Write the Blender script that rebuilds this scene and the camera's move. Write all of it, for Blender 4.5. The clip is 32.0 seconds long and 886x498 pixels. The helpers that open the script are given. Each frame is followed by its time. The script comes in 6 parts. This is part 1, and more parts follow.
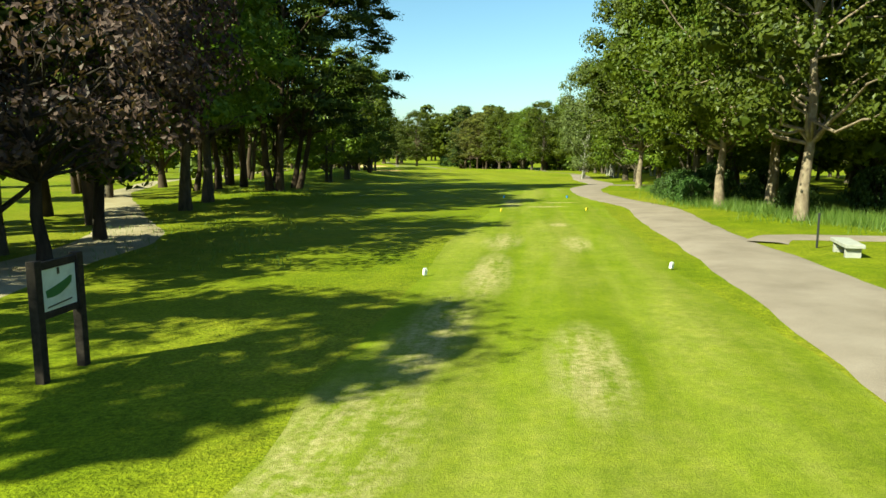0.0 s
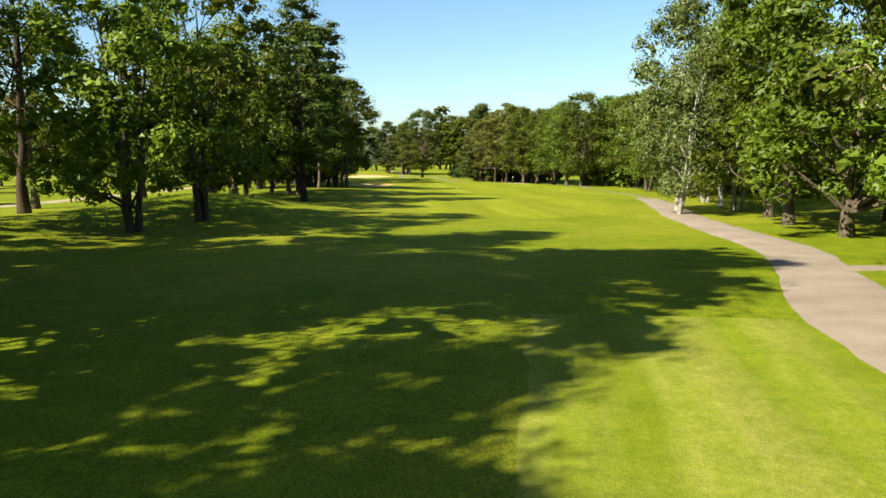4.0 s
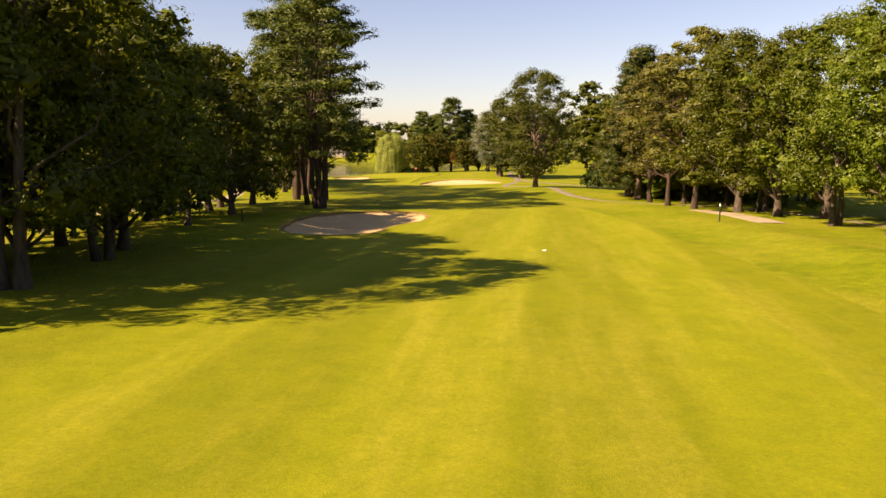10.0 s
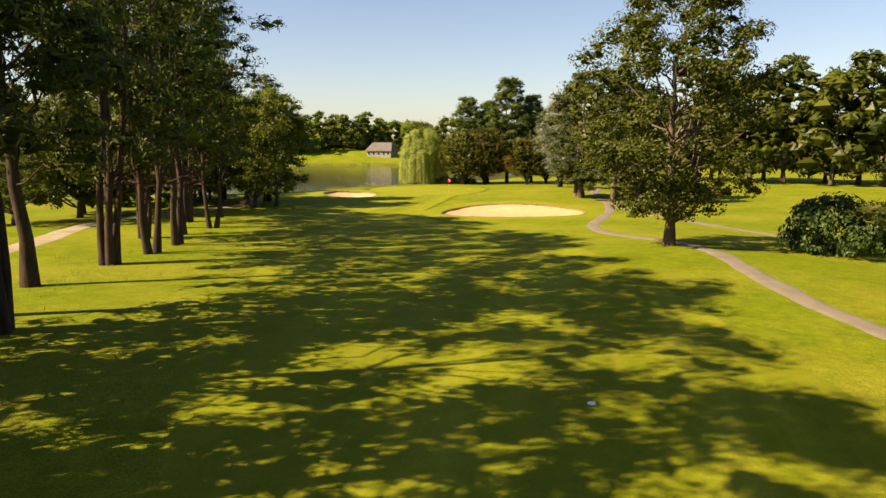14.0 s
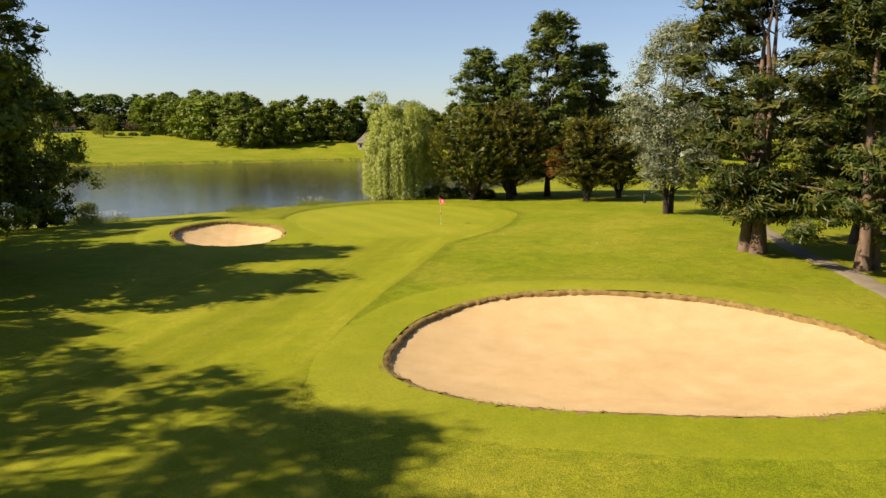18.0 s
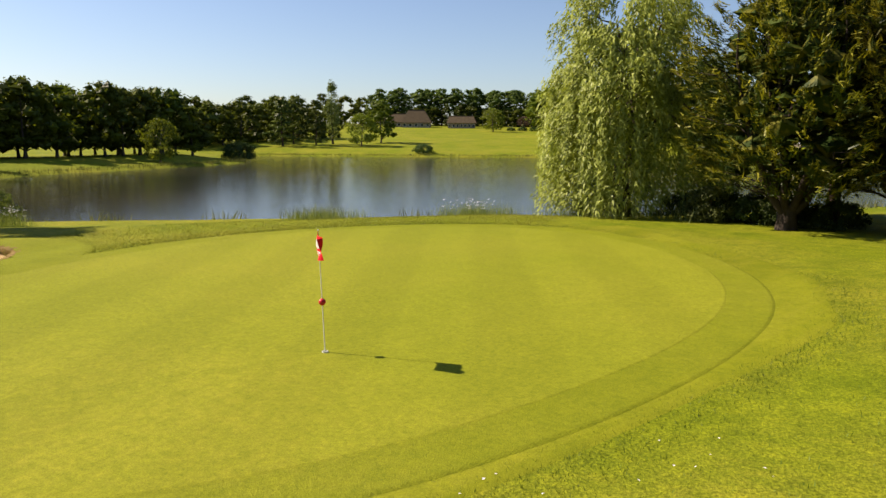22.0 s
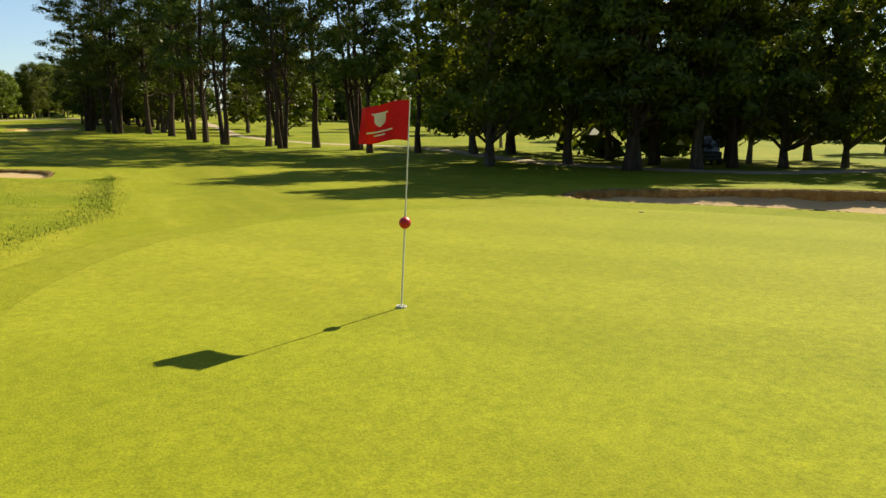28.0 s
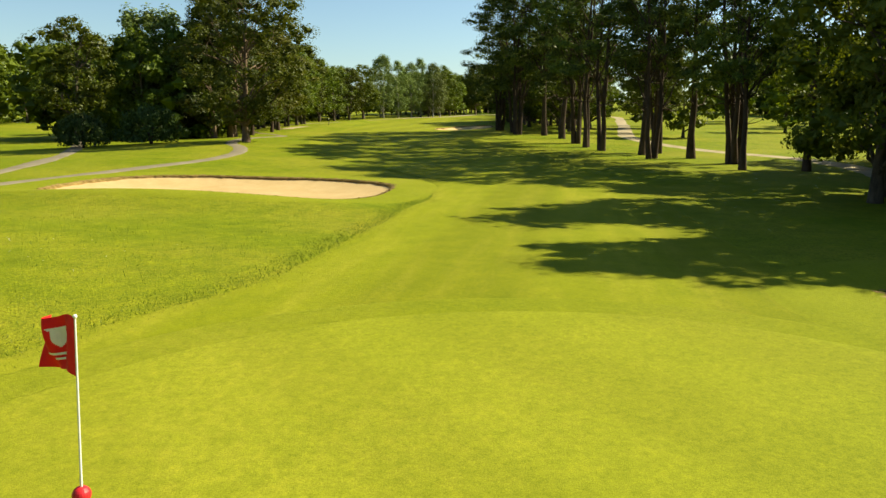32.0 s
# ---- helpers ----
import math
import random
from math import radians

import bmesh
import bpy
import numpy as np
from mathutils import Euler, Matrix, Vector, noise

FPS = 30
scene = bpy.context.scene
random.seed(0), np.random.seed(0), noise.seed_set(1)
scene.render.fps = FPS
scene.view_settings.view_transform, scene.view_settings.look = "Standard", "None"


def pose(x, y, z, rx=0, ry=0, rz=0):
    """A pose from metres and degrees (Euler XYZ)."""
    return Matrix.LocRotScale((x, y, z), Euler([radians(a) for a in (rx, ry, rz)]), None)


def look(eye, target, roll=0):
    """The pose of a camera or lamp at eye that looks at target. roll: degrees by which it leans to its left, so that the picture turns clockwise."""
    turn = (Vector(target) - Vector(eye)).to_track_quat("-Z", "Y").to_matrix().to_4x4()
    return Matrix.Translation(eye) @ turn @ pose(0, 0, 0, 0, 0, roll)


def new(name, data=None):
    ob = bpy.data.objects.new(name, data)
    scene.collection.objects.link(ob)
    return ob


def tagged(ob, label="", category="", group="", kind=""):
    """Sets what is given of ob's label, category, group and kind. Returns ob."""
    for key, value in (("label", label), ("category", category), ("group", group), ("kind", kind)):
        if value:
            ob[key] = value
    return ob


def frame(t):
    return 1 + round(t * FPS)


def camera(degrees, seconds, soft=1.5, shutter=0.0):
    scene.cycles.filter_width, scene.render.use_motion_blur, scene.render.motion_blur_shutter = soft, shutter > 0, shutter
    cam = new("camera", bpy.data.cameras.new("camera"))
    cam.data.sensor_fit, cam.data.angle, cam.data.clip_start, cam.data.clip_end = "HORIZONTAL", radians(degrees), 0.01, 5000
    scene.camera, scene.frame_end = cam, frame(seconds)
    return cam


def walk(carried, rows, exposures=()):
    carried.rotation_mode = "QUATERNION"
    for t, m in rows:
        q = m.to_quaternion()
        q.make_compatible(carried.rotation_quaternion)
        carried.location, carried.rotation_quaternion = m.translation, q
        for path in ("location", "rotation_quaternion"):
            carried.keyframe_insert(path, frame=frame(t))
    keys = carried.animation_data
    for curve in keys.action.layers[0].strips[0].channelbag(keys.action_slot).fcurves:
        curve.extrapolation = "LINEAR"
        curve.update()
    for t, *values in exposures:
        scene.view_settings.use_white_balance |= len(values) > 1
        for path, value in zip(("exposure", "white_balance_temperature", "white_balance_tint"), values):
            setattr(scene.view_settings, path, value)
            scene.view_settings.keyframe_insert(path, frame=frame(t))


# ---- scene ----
cam = camera(63.94, 32.0)

PATH = [
    (0.0, look((-19.56, -308.15, 9.374), (-17.401, -298.500, 7.881), 0.11)),
    (0.5, look((-18.39, -304.02, 9.396), (-16.228, -294.373, 7.905), 0.22)),
    (1.0, look((-17.14, -299.49, 9.422), (-14.988, -289.841, 7.937), 0.23)),
    (1.5, look((-15.68, -294.51, 9.443), (-13.509, -284.865, 7.962), 0.27)),
    (2.0, look((-14.07, -289.20, 9.465), (-11.929, -279.542, 7.984), 0.29)),
    (2.5, look((-12.35, -283.69, 9.497), (-10.210, -274.040, 8.011), 0.30)),
    (3.0, look((-10.40, -277.84, 9.504), (-8.323, -268.166, 8.034), 0.30)),
    (3.5, look((-8.47, -271.80, 9.350), (-6.483, -262.104, 7.926), 0.32)),
    (4.0, look((-6.56, -265.67, 9.053), (-4.714, -255.943, 7.656), 0.32)),
    (4.5, look((-4.69, -259.46, 8.683), (-2.997, -249.703, 7.300), 0.34)),
    (5.0, look((-2.82, -253.19, 8.311), (-1.309, -243.399, 6.935), 0.39)),
    (5.5, look((-0.96, -246.85, 8.007), (0.371, -237.037, 6.637), 0.47)),
    (6.0, look((1.03, -240.36, 7.733), (2.142, -230.510, 6.434), 0.52)),
    (6.5, look((2.85, -234.02, 7.584), (3.801, -224.150, 6.289), 0.50)),
    (7.0, look((4.66, -227.33, 7.575), (5.441, -217.445, 6.274), 0.36)),
    (7.5, look((6.43, -220.49, 7.703), (7.001, -210.595, 6.375), 0.13)),
    (8.0, look((8.33, -213.42, 7.754), (8.651, -203.512, 6.409), -0.11)),
    (8.5, look((9.99, -206.40, 7.866), (10.094, -196.501, 6.486), -0.32)),
    (9.0, look((11.65, -199.28, 8.030), (11.559, -189.376, 6.617), -0.48)),
    (9.5, look((12.94, -192.21, 8.110), (12.694, -182.316, 6.674), -0.50)),
    (10.0, look((14.33, -184.70, 8.253), (13.938, -174.819, 6.784), -0.42)),
    (10.5, look((15.43, -176.83, 8.264), (14.909, -166.956, 6.779), -0.33)),
    (11.0, look((16.48, -169.09, 8.175), (15.803, -159.226, 6.687), -0.40)),
    (11.5, look((16.91, -161.25, 7.924), (16.144, -151.394, 6.446), -0.38)),
    (12.0, look((16.82, -152.71, 7.876), (15.964, -142.855, 6.412), -0.20)),
    (12.5, look((16.73, -144.92, 7.971), (15.764, -135.071, 6.510), -0.20)),
    (13.0, look((16.76, -136.88, 8.139), (15.630, -127.055, 6.669), -0.06)),
    (13.5, look((16.29, -128.97, 8.222), (15.056, -119.157, 6.744), 0.17)),
    (14.0, look((15.60, -120.84, 8.316), (14.256, -111.039, 6.834), 0.26)),
    (14.5, look((14.61, -112.99, 8.427), (13.251, -103.194, 6.927), 0.05)),
    (15.0, look((13.59, -105.30, 8.559), (12.248, -95.503, 7.044), -0.03)),
    (15.5, look((12.67, -98.02, 8.574), (11.318, -88.231, 7.041), -0.06)),
    (16.0, look((11.86, -90.39, 8.477), (10.479, -80.606, 6.935), -0.06)),
    (16.5, look((11.12, -82.49, 8.293), (9.717, -72.715, 6.750), -0.05)),
    (17.0, look((10.46, -74.41, 8.041), (9.019, -64.640, 6.495), -0.02)),
    (17.5, look((9.84, -66.24, 7.731), (8.362, -56.472, 6.175), 0.01)),
    (18.0, look((9.26, -58.07, 7.372), (7.731, -48.314, 5.785), 0.05)),
    (18.5, look((8.76, -49.51, 6.995), (7.077, -39.791, 5.373), 0.28)),
    (19.0, look((8.27, -41.72, 6.578), (6.277, -32.050, 4.981), 0.15)),
    (19.5, look((8.18, -34.17, 6.106), (5.751, -24.600, 4.511), -0.01)),
    (20.0, look((8.47, -27.70, 5.636), (5.582, -18.256, 4.038), -0.10)),
    (20.5, look((8.95, -21.58, 5.036), (5.306, -12.407, 3.451), -0.01)),
    (21.0, look((9.49, -15.98, 4.548), (4.907, -7.238, 2.977), 0.04)),
    (21.5, look((9.75, -11.28, 4.120), (4.167, -3.130, 2.560), 0.09)),
    (22.0, look((9.59, -7.32, 3.739), (2.868, -0.087, 2.180), 0.14)),
    (22.5, look((9.34, -4.15, 3.317), (1.550, 1.922, 1.758), 0.17)),
    (23.0, look((8.98, -1.73, 2.948), (0.239, 2.860, 1.381), 0.12)),
    (23.5, look((8.58, 0.24, 2.655), (-0.861, 3.134, 1.088), 0.09)),
    (24.0, look((8.05, 1.83, 2.430), (-1.747, 3.058, 0.854), 0.06)),
    (24.5, look((7.45, 2.96, 2.266), (-2.415, 2.515, 0.692), 0.14)),
    (25.0, look((7.09, 3.95, 2.176), (-2.574, 1.899, 0.600), 0.09)),
    (25.5, look((6.50, 4.68, 2.091), (-2.701, 1.090, 0.520), 0.04)),
    (26.0, look((5.78, 5.05, 1.977), (-2.707, 0.002, 0.396), 0.04)),
    (26.5, look((5.25, 5.55, 1.950), (-2.347, -0.754, 0.353), 0.18)),
    (27.0, look((4.62, 5.96, 1.906), (-2.034, -1.334, 0.299), 0.14)),
    (27.5, look((3.87, 6.27, 1.868), (-1.804, -1.799, 0.249), 0.08)),
    (28.0, look((2.99, 6.55, 1.854), (-1.635, -2.159, 0.218), 0.05)),
    (28.5, look((2.00, 6.88, 1.876), (-1.468, -2.352, 0.220), 0.10)),
    (29.0, look((0.90, 7.35, 1.948), (-1.225, -2.276, 0.258), 0.26)),
    (29.5, look((-0.14, 7.56, 2.029), (-1.015, -2.252, 0.303), 0.44)),
    (30.0, look((-0.99, 7.60, 2.086), (-0.797, -2.247, 0.363), 0.44)),
    (30.5, look((-1.66, 7.49, 2.157), (-1.014, -2.334, 0.435), 0.37)),
    (31.0, look((-2.29, 7.11, 2.214), (-1.533, -2.710, 0.495), 0.38)),
    (31.5, look((-2.50, 5.73, 2.484), (-1.681, -4.076, 0.724), 0.23)),
    (32.0, look((-2.88, 4.16, 3.418), (-1.950, -5.639, 1.638), 0.24)),
]
EXPOSURES = [
    (0.0, 1.35, 7000, -22),
    (3.5, 1.39, 7000, -8),
    (6.0, 1.4, 8400, 18),
    (9.0, 1.35, 9600, 30),
    (12.0, 1.3, 9300, 24),
    (15.5, 1.2, 8550, 15),
    (18.0, 0.97, 7700, 16),
    (19.0, 0.66, 6700, 11),
    (20.0, 0.9, 7150, 13),
    (21.5, 0.93, 7500, 16),
    (23.0, 0.72, 7350, 14),
    (24.0, 0.62, 7300, 13),
    (26.0, 0.95, 7450, 11),
    (29.0, 1.08, 7850, 1),
    (32.0, 1.14, 7950, -4),
]
walk(cam, PATH, EXPOSURES)

# ---- sky and sun: late-afternoon sun at 40 degrees, shadows falling towards +x ----
SUN_FROM = Vector((-0.697, -0.328, 0.638)).normalized()
world = bpy.data.worlds.new("sky")
scene.world = world
world.use_nodes = True
wn = world.node_tree
sky = wn.nodes.new("ShaderNodeTexSky")
sky.sky_type = 'NISHITA'
sky.sun_disc = False
sky.sun_elevation = math.asin(SUN_FROM.z)
sky.sun_rotation = math.atan2(SUN_FROM.x, SUN_FROM.y)
sky.air_density, sky.dust_density, sky.ozone_density = 1.0, 0.6, 2.0
wn.nodes["Background"].inputs[1].default_value = 0.066
tint = wn.nodes.new("ShaderNodeMix")
tint.data_type, tint.blend_type = 'RGBA', 'MULTIPLY'
tint.inputs[0].default_value, tint.inputs[7].default_value = 1.0, (0.89, 1.0, 1.20, 1)
wn.links.new(sky.outputs[0], tint.inputs[6])
wn.links.new(tint.outputs[2], wn.nodes["Background"].inputs[0])

sun_data = bpy.data.lights.new("sun", 'SUN')
sun_data.energy, sun_data.angle, sun_data.color = 5.0, radians(0.5), (1.0, 0.93, 0.82)
sun = new("sun", sun_data)
sun.matrix_world = look(SUN_FROM * 200, (0, 0, 0))


# ---- materials ----
def start(name, rough=0.8, spec=0.3):
    m = bpy.data.materials.new(name)
    m.use_nodes = True
    b = m.node_tree.nodes["Principled BSDF"]
    b.inputs["Roughness"].default_value = rough
    b.inputs["Specular IOR Level"].default_value = spec
    return m, m.node_tree, b


def coords(nt, stretch=(1, 1, 1)):
    tc = nt.nodes.new("ShaderNodeTexCoord")
    mp = nt.nodes.new("ShaderNodeMapping")
    mp.inputs["Scale"].default_value = stretch
    nt.links.new(tc.outputs["Object"], mp.inputs["Vector"])
    return mp.outputs[0]


ALBEDO = 0.72


def dulled(*colours):
    """Field colours: sunlit turf, soil and leaves hold less light than a fresh sample does."""
    return [tuple(ALBEDO * c for c in k) if k else None for k in colours]


def noisy(nt, vec, scale, detail=4, rough=0.6):
    n = nt.nodes.new("ShaderNodeTexNoise")
    n.inputs["Scale"].default_value, n.inputs["Detail"].default_value, n.inputs["Roughness"].default_value = scale, detail, rough
    nt.links.new(vec, n.inputs["Vector"])
    return n.outputs["Fac"]


def ramp(nt, fac, stops):
    r = nt.nodes.new("ShaderNodeValToRGB")
    while len(r.color_ramp.elements) < len(stops):
        r.color_ramp.elements.new(0.5)
    for e, (p, c) in zip(r.color_ramp.elements, stops):
        e.position, e.color = p, (*c, 1)
    nt.links.new(fac, r.inputs[0])
    return r.outputs[0]


def mixed(nt, fac, a, b, kind='MIX'):
    m = nt.nodes.new("ShaderNodeMix")
    m.data_type, m.blend_type = 'RGBA', kind
    for value, socket in ((fac, m.inputs[0]), (a, m.inputs[6]), (b, m.inputs[7])):
        if isinstance(value, (int, float)):
            socket.default_value = value
        elif isinstance(value, tuple):
            socket.default_value = (*value, 1)
        else:
            nt.links.new(value, socket)
    return m.outputs[2]


def bumped(nt, b, fac, strength, distance):
    n = nt.nodes.new("ShaderNodeBump")
    n.inputs["Strength"].default_value, n.inputs["Distance"].default_value = strength, distance
    nt.links.new(fac, n.inputs["Height"])
    nt.links.new(n.outputs[0], b.inputs["Normal"])


def grass(name, dark, light, dry, dryness=0.5, stripe=None, relief=0.05, blades=45.0, mottle=0.85, streak=None, grit=0.9, worn=()):
    """Mown turf: patches of several metres, clumps, blades; stripe = (direction in degrees, width in metres, depth)."""
    m, nt, b = start(name, 0.9, 0.06)
    dark, light, dry = dulled(dark, light, dry)
    v = coords(nt)
    big, mid, fine = noisy(nt, v, 0.10, 3), noisy(nt, v, 0.9, 5), noisy(nt, v, blades, 3, 0.75)
    if streak:
        lane = nt.nodes.new("ShaderNodeMapping")
        lane.vector_type = 'TEXTURE'
        lane.inputs["Rotation"].default_value = (0, 0, radians(streak))
        lane.inputs["Scale"].default_value = (1, 9, 1)
        nt.links.new(v, lane.inputs["Vector"])
        big = noisy(nt, lane.outputs[0], 0.75, 5, 0.65)
    tone = ramp(nt, mid, ((0.30, dark), (0.70, light)))
    patch = ramp(nt, big, ((dryness - 0.10, (0, 0, 0)), (dryness + 0.16, (1, 1, 1))))
    grain = ramp(nt, noisy(nt, v, 4.5, 4), ((0.42, (0.0, 0.0, 0.0)), (0.70, (1, 1, 1))))
    c = mixed(nt, mixed(nt, 0.55, patch, grain, 'MULTIPLY'), tone, dry)
    c = mixed(nt, grit, c, ramp(nt, fine, ((0.22, (0.38, 0.40, 0.34)), (0.5, (0.92, 0.93, 0.88)), (0.80, (1.5, 1.45, 1.2)))), 'MULTIPLY')
    speck = noisy(nt, v, 11.0, 6, 0.75)
    c = mixed(nt, 0.88 * grit, c, ramp(nt, speck, ((0.30, (0.58, 0.62, 0.50)), (0.52, (1.0, 1.0, 1.0)), (0.74, (1.42, 1.34, 1.12)))), 'MULTIPLY')
    clump = noisy(nt, v, 2.3, 8, 0.7)
    c = mixed(nt, mottle, c, ramp(nt, clump, ((0.33, (0.74, 0.80, 0.72)), (0.52, (1.0, 1.0, 1.0)), (0.70, (1.22, 1.15, 1.0)))), 'MULTIPLY')
    if stripe:
        angle, width, depth = stripe
        mp = nt.nodes.new("ShaderNodeMapping")
        mp.inputs["Rotation"].default_value = (0, 0, radians(angle))
        nt.links.new(v, mp.inputs["Vector"])
        w = nt.nodes.new("ShaderNodeTexWave")
        w.inputs["Scale"].default_value, w.inputs["Distortion"].default_value = math.pi / (10 * width), 1.5
        w.inputs["Detail Scale"].default_value = 0.6
        nt.links.new(mp.outputs[0], w.inputs["Vector"])
        lo, hi = 1 - depth, 1 + depth
        c = mixed(nt, 1.0, c, ramp(nt, w.outputs["Fac"], ((0.35, (lo, lo, lo)), (0.65, (hi, hi, hi)))), 'MULTIPLY')
    if worn:
        best = None
        for x, y, across, along in worn:
            spot = nt.nodes.new("ShaderNodeMapping")
            spot.vector_type = 'TEXTURE'
            spot.inputs["Location"].default_value = (x, y, 0)
            spot.inputs["Rotation"].default_value = (0, 0, radians(-20))
            spot.inputs["Scale"].default_value = (across, along, 1000)
            nt.links.new(v, spot.inputs["Vector"])
            fade = nt.nodes.new("ShaderNodeTexGradient")
            fade.gradient_type = 'SPHERICAL'
            nt.links.new(spot.outputs[0], fade.inputs[0])
            if best is None:
                best = fade.outputs["Fac"]
            else:
                top = nt.nodes.new("ShaderNodeMath")
                top.operation = 'MAXIMUM'
                nt.links.new(best, top.inputs[0])
                nt.links.new(fade.outputs["Fac"], top.inputs[1])
                best = top.outputs[0]
        scuff = nt.nodes.new("ShaderNodeMath")
        scuff.operation = 'MULTIPLY'
        nt.links.new(ramp(nt, best, ((0.0, (0, 0, 0)), (0.55, (1, 1, 1)))), scuff.inputs[0])
        torn = mixed(nt, 0.5, noisy(nt, lane.outputs[0] if streak else v, 3.0, 5, 0.7), noisy(nt, v, 6.0, 6, 0.75))
        nt.links.new(ramp(nt, torn, ((0.42, (0.05, 0.05, 0.05)), (0.56, (1, 1, 1)))), scuff.inputs[1])
        bare = ramp(nt, speck, ((0.3, (0.22, 0.18, 0.07)), (0.5, (0.40, 0.32, 0.15)), (0.7, (0.52, 0.43, 0.25))))
        c = mixed(nt, mixed(nt, 0.3, scuff.outputs[0], (0, 0, 0)), c, bare)
    nt.links.new(c, b.inputs["Base Color"])
    bumped(nt, b, fine, 0.6, relief)
    return m


ROUGH = grass("rough_grass", (0.165, 0.215, 0.011), (0.262, 0.306, 0.017), (0.37, 0.340, 0.040), 0.50, relief=0.07, blades=22, mottle=0.8, grit=0.85)
FAIRWAY = grass("fairway_grass", (0.215, 0.245, 0.014), (0.275, 0.295, 0.018), (0.38, 0.36, 0.040), 0.56, (6, 7.0, 0.07), 0.03, mottle=0.35, streak=-4, grit=0.55)
APRON = grass("apron_grass", (0.240, 0.275, 0.017), (0.284, 0.312, 0.021), (0.36, 0.35, 0.04), 0.56, None, 0.04, mottle=0.3, grit=0.6)
GREEN = grass("green_grass", (0.258, 0.286, 0.021), (0.290, 0.316, 0.024), (0.35, 0.345, 0.035), 0.50, (-40, 3.2, 0.035), 0.012, 55, mottle=0.2, grit=0.7)
TEE = grass("tee_grass", (0.190, 0.242, 0.014), (0.262, 0.308, 0.022), (0.40, 0.375, 0.09), 0.52, (19.5, 1.9, 0.06), 0.03, mottle=0.5, streak=-21, grit=0.6,
            worn=((-13.1, -287.6, 0.7, 2.8), (-15.2, -293.4, 0.6, 3.6), (-17.6, -298.6, 0.6, 3.2), (-19.2, -302.4, 0.9, 2.6), (-16.0, -300.4, 0.6, 2.4), (-9.4, -282.8, 0.6, 0.9), (-5.9, -272.4, 1.4, 0.8), (-6.2, -267.2, 0.7, 2.6),
                  (-7.1, -270.2, 0.7, 1.8), (-4.0, -269.4, 1.3, 0.5), (-11.2, -288.8, 0.5, 2.4)))


def earthy(name, a, b_, c, scale, rough=0.95, relief=0.02, fine=60):
    m, nt, b = start(name, rough, 0.15)
    a, b_, c = dulled(a, b_, c)
    v = coords(nt)
    col = ramp(nt, noisy(nt, v, scale, 6), ((0.25, a), (0.5, b_), (0.75, c)))
    f = noisy(nt, v, fine, 4, 0.7)
    col = mixed(nt, 0.6, col, ramp(nt, f, ((0.25, (0.6, 0.6, 0.6)), (0.75, (1.3, 1.3, 1.3)))), 'MULTIPLY')
    nt.links.new(col, b.inputs["Base Color"])
    bumped(nt, b, f, 0.6, relief)
    return m


SAND = earthy("bunker_sand", (0.56, 0.385, 0.175), (0.63, 0.445, 0.215), (0.69, 0.50, 0.26), 0.8, relief=0.015, fine=30)
TURF_EDGE = earthy("dry_turf_edge", (0.17, 0.105, 0.034), (0.32, 0.215, 0.075), (0.45, 0.33, 0.13), 3.0, relief=0.06, fine=25)
GRIT = earthy("path_grit", (0.20, 0.17, 0.11), (0.265, 0.222, 0.15), (0.325, 0.275, 0.195), 0.7, relief=0.012, fine=70)
WORN = earthy("worn_path", (0.185, 0.17, 0.06), (0.25, 0.21, 0.11), (0.31, 0.255, 0.16), 0.7, relief=0.012, fine=70)
GRAVEL = earthy("cart_path_gravel", (0.265, 0.205, 0.163), (0.35, 0.275, 0.222), (0.425, 0.338, 0.28), 0.7, relief=0.012, fine=70)
DIRT = earthy("dirt_track", (0.34, 0.26, 0.15), (0.46, 0.37, 0.23), (0.55, 0.46, 0.31), 0.6, relief=0.03, fine=40)
STONE = earthy("pale_stone", (0.38, 0.36, 0.32), (0.50, 0.48, 0.43), (0.58, 0.56, 0.50), 5, relief=0.004, fine=120)


def bark(name, dark, light, scale=5.0, stretch=(1, 1, 0.25)):
    m, nt, b = start(name, 0.95, 0.1)
    dark, light = dulled(dark, light)
    v = coords(nt, stretch)
    f = noisy(nt, v, scale, 8, 0.7)
    nt.links.new(ramp(nt, f, ((0.30, dark), (0.70, light))), b.inputs["Base Color"])
    bumped(nt, b, f, 1.0, 0.06)
    return m


BARK_OAK = bark("oak_bark", (0.055, 0.042, 0.030), (0.20, 0.16, 0.115))
BARK_PINE = bark("pine_bark", (0.038, 0.027, 0.020), (0.135, 0.092, 0.064), 4)
BARK_RED = bark("reddish_bark", (0.10, 0.065, 0.044), (0.28, 0.20, 0.14), 4)
BARK_SPOT = bark("spotted_pale_bark", (0.15, 0.10, 0.07), (0.46, 0.36, 0.26), 4, (1, 1, 0.7))
BARK_PALE = bark("pale_bark", (0.22, 0.20, 0.16), (0.52, 0.49, 0.42), 3, (1, 1, 0.8))
BARK_DARK = bark("dark_bark", (0.030, 0.024, 0.020), (0.09, 0.07, 0.055))


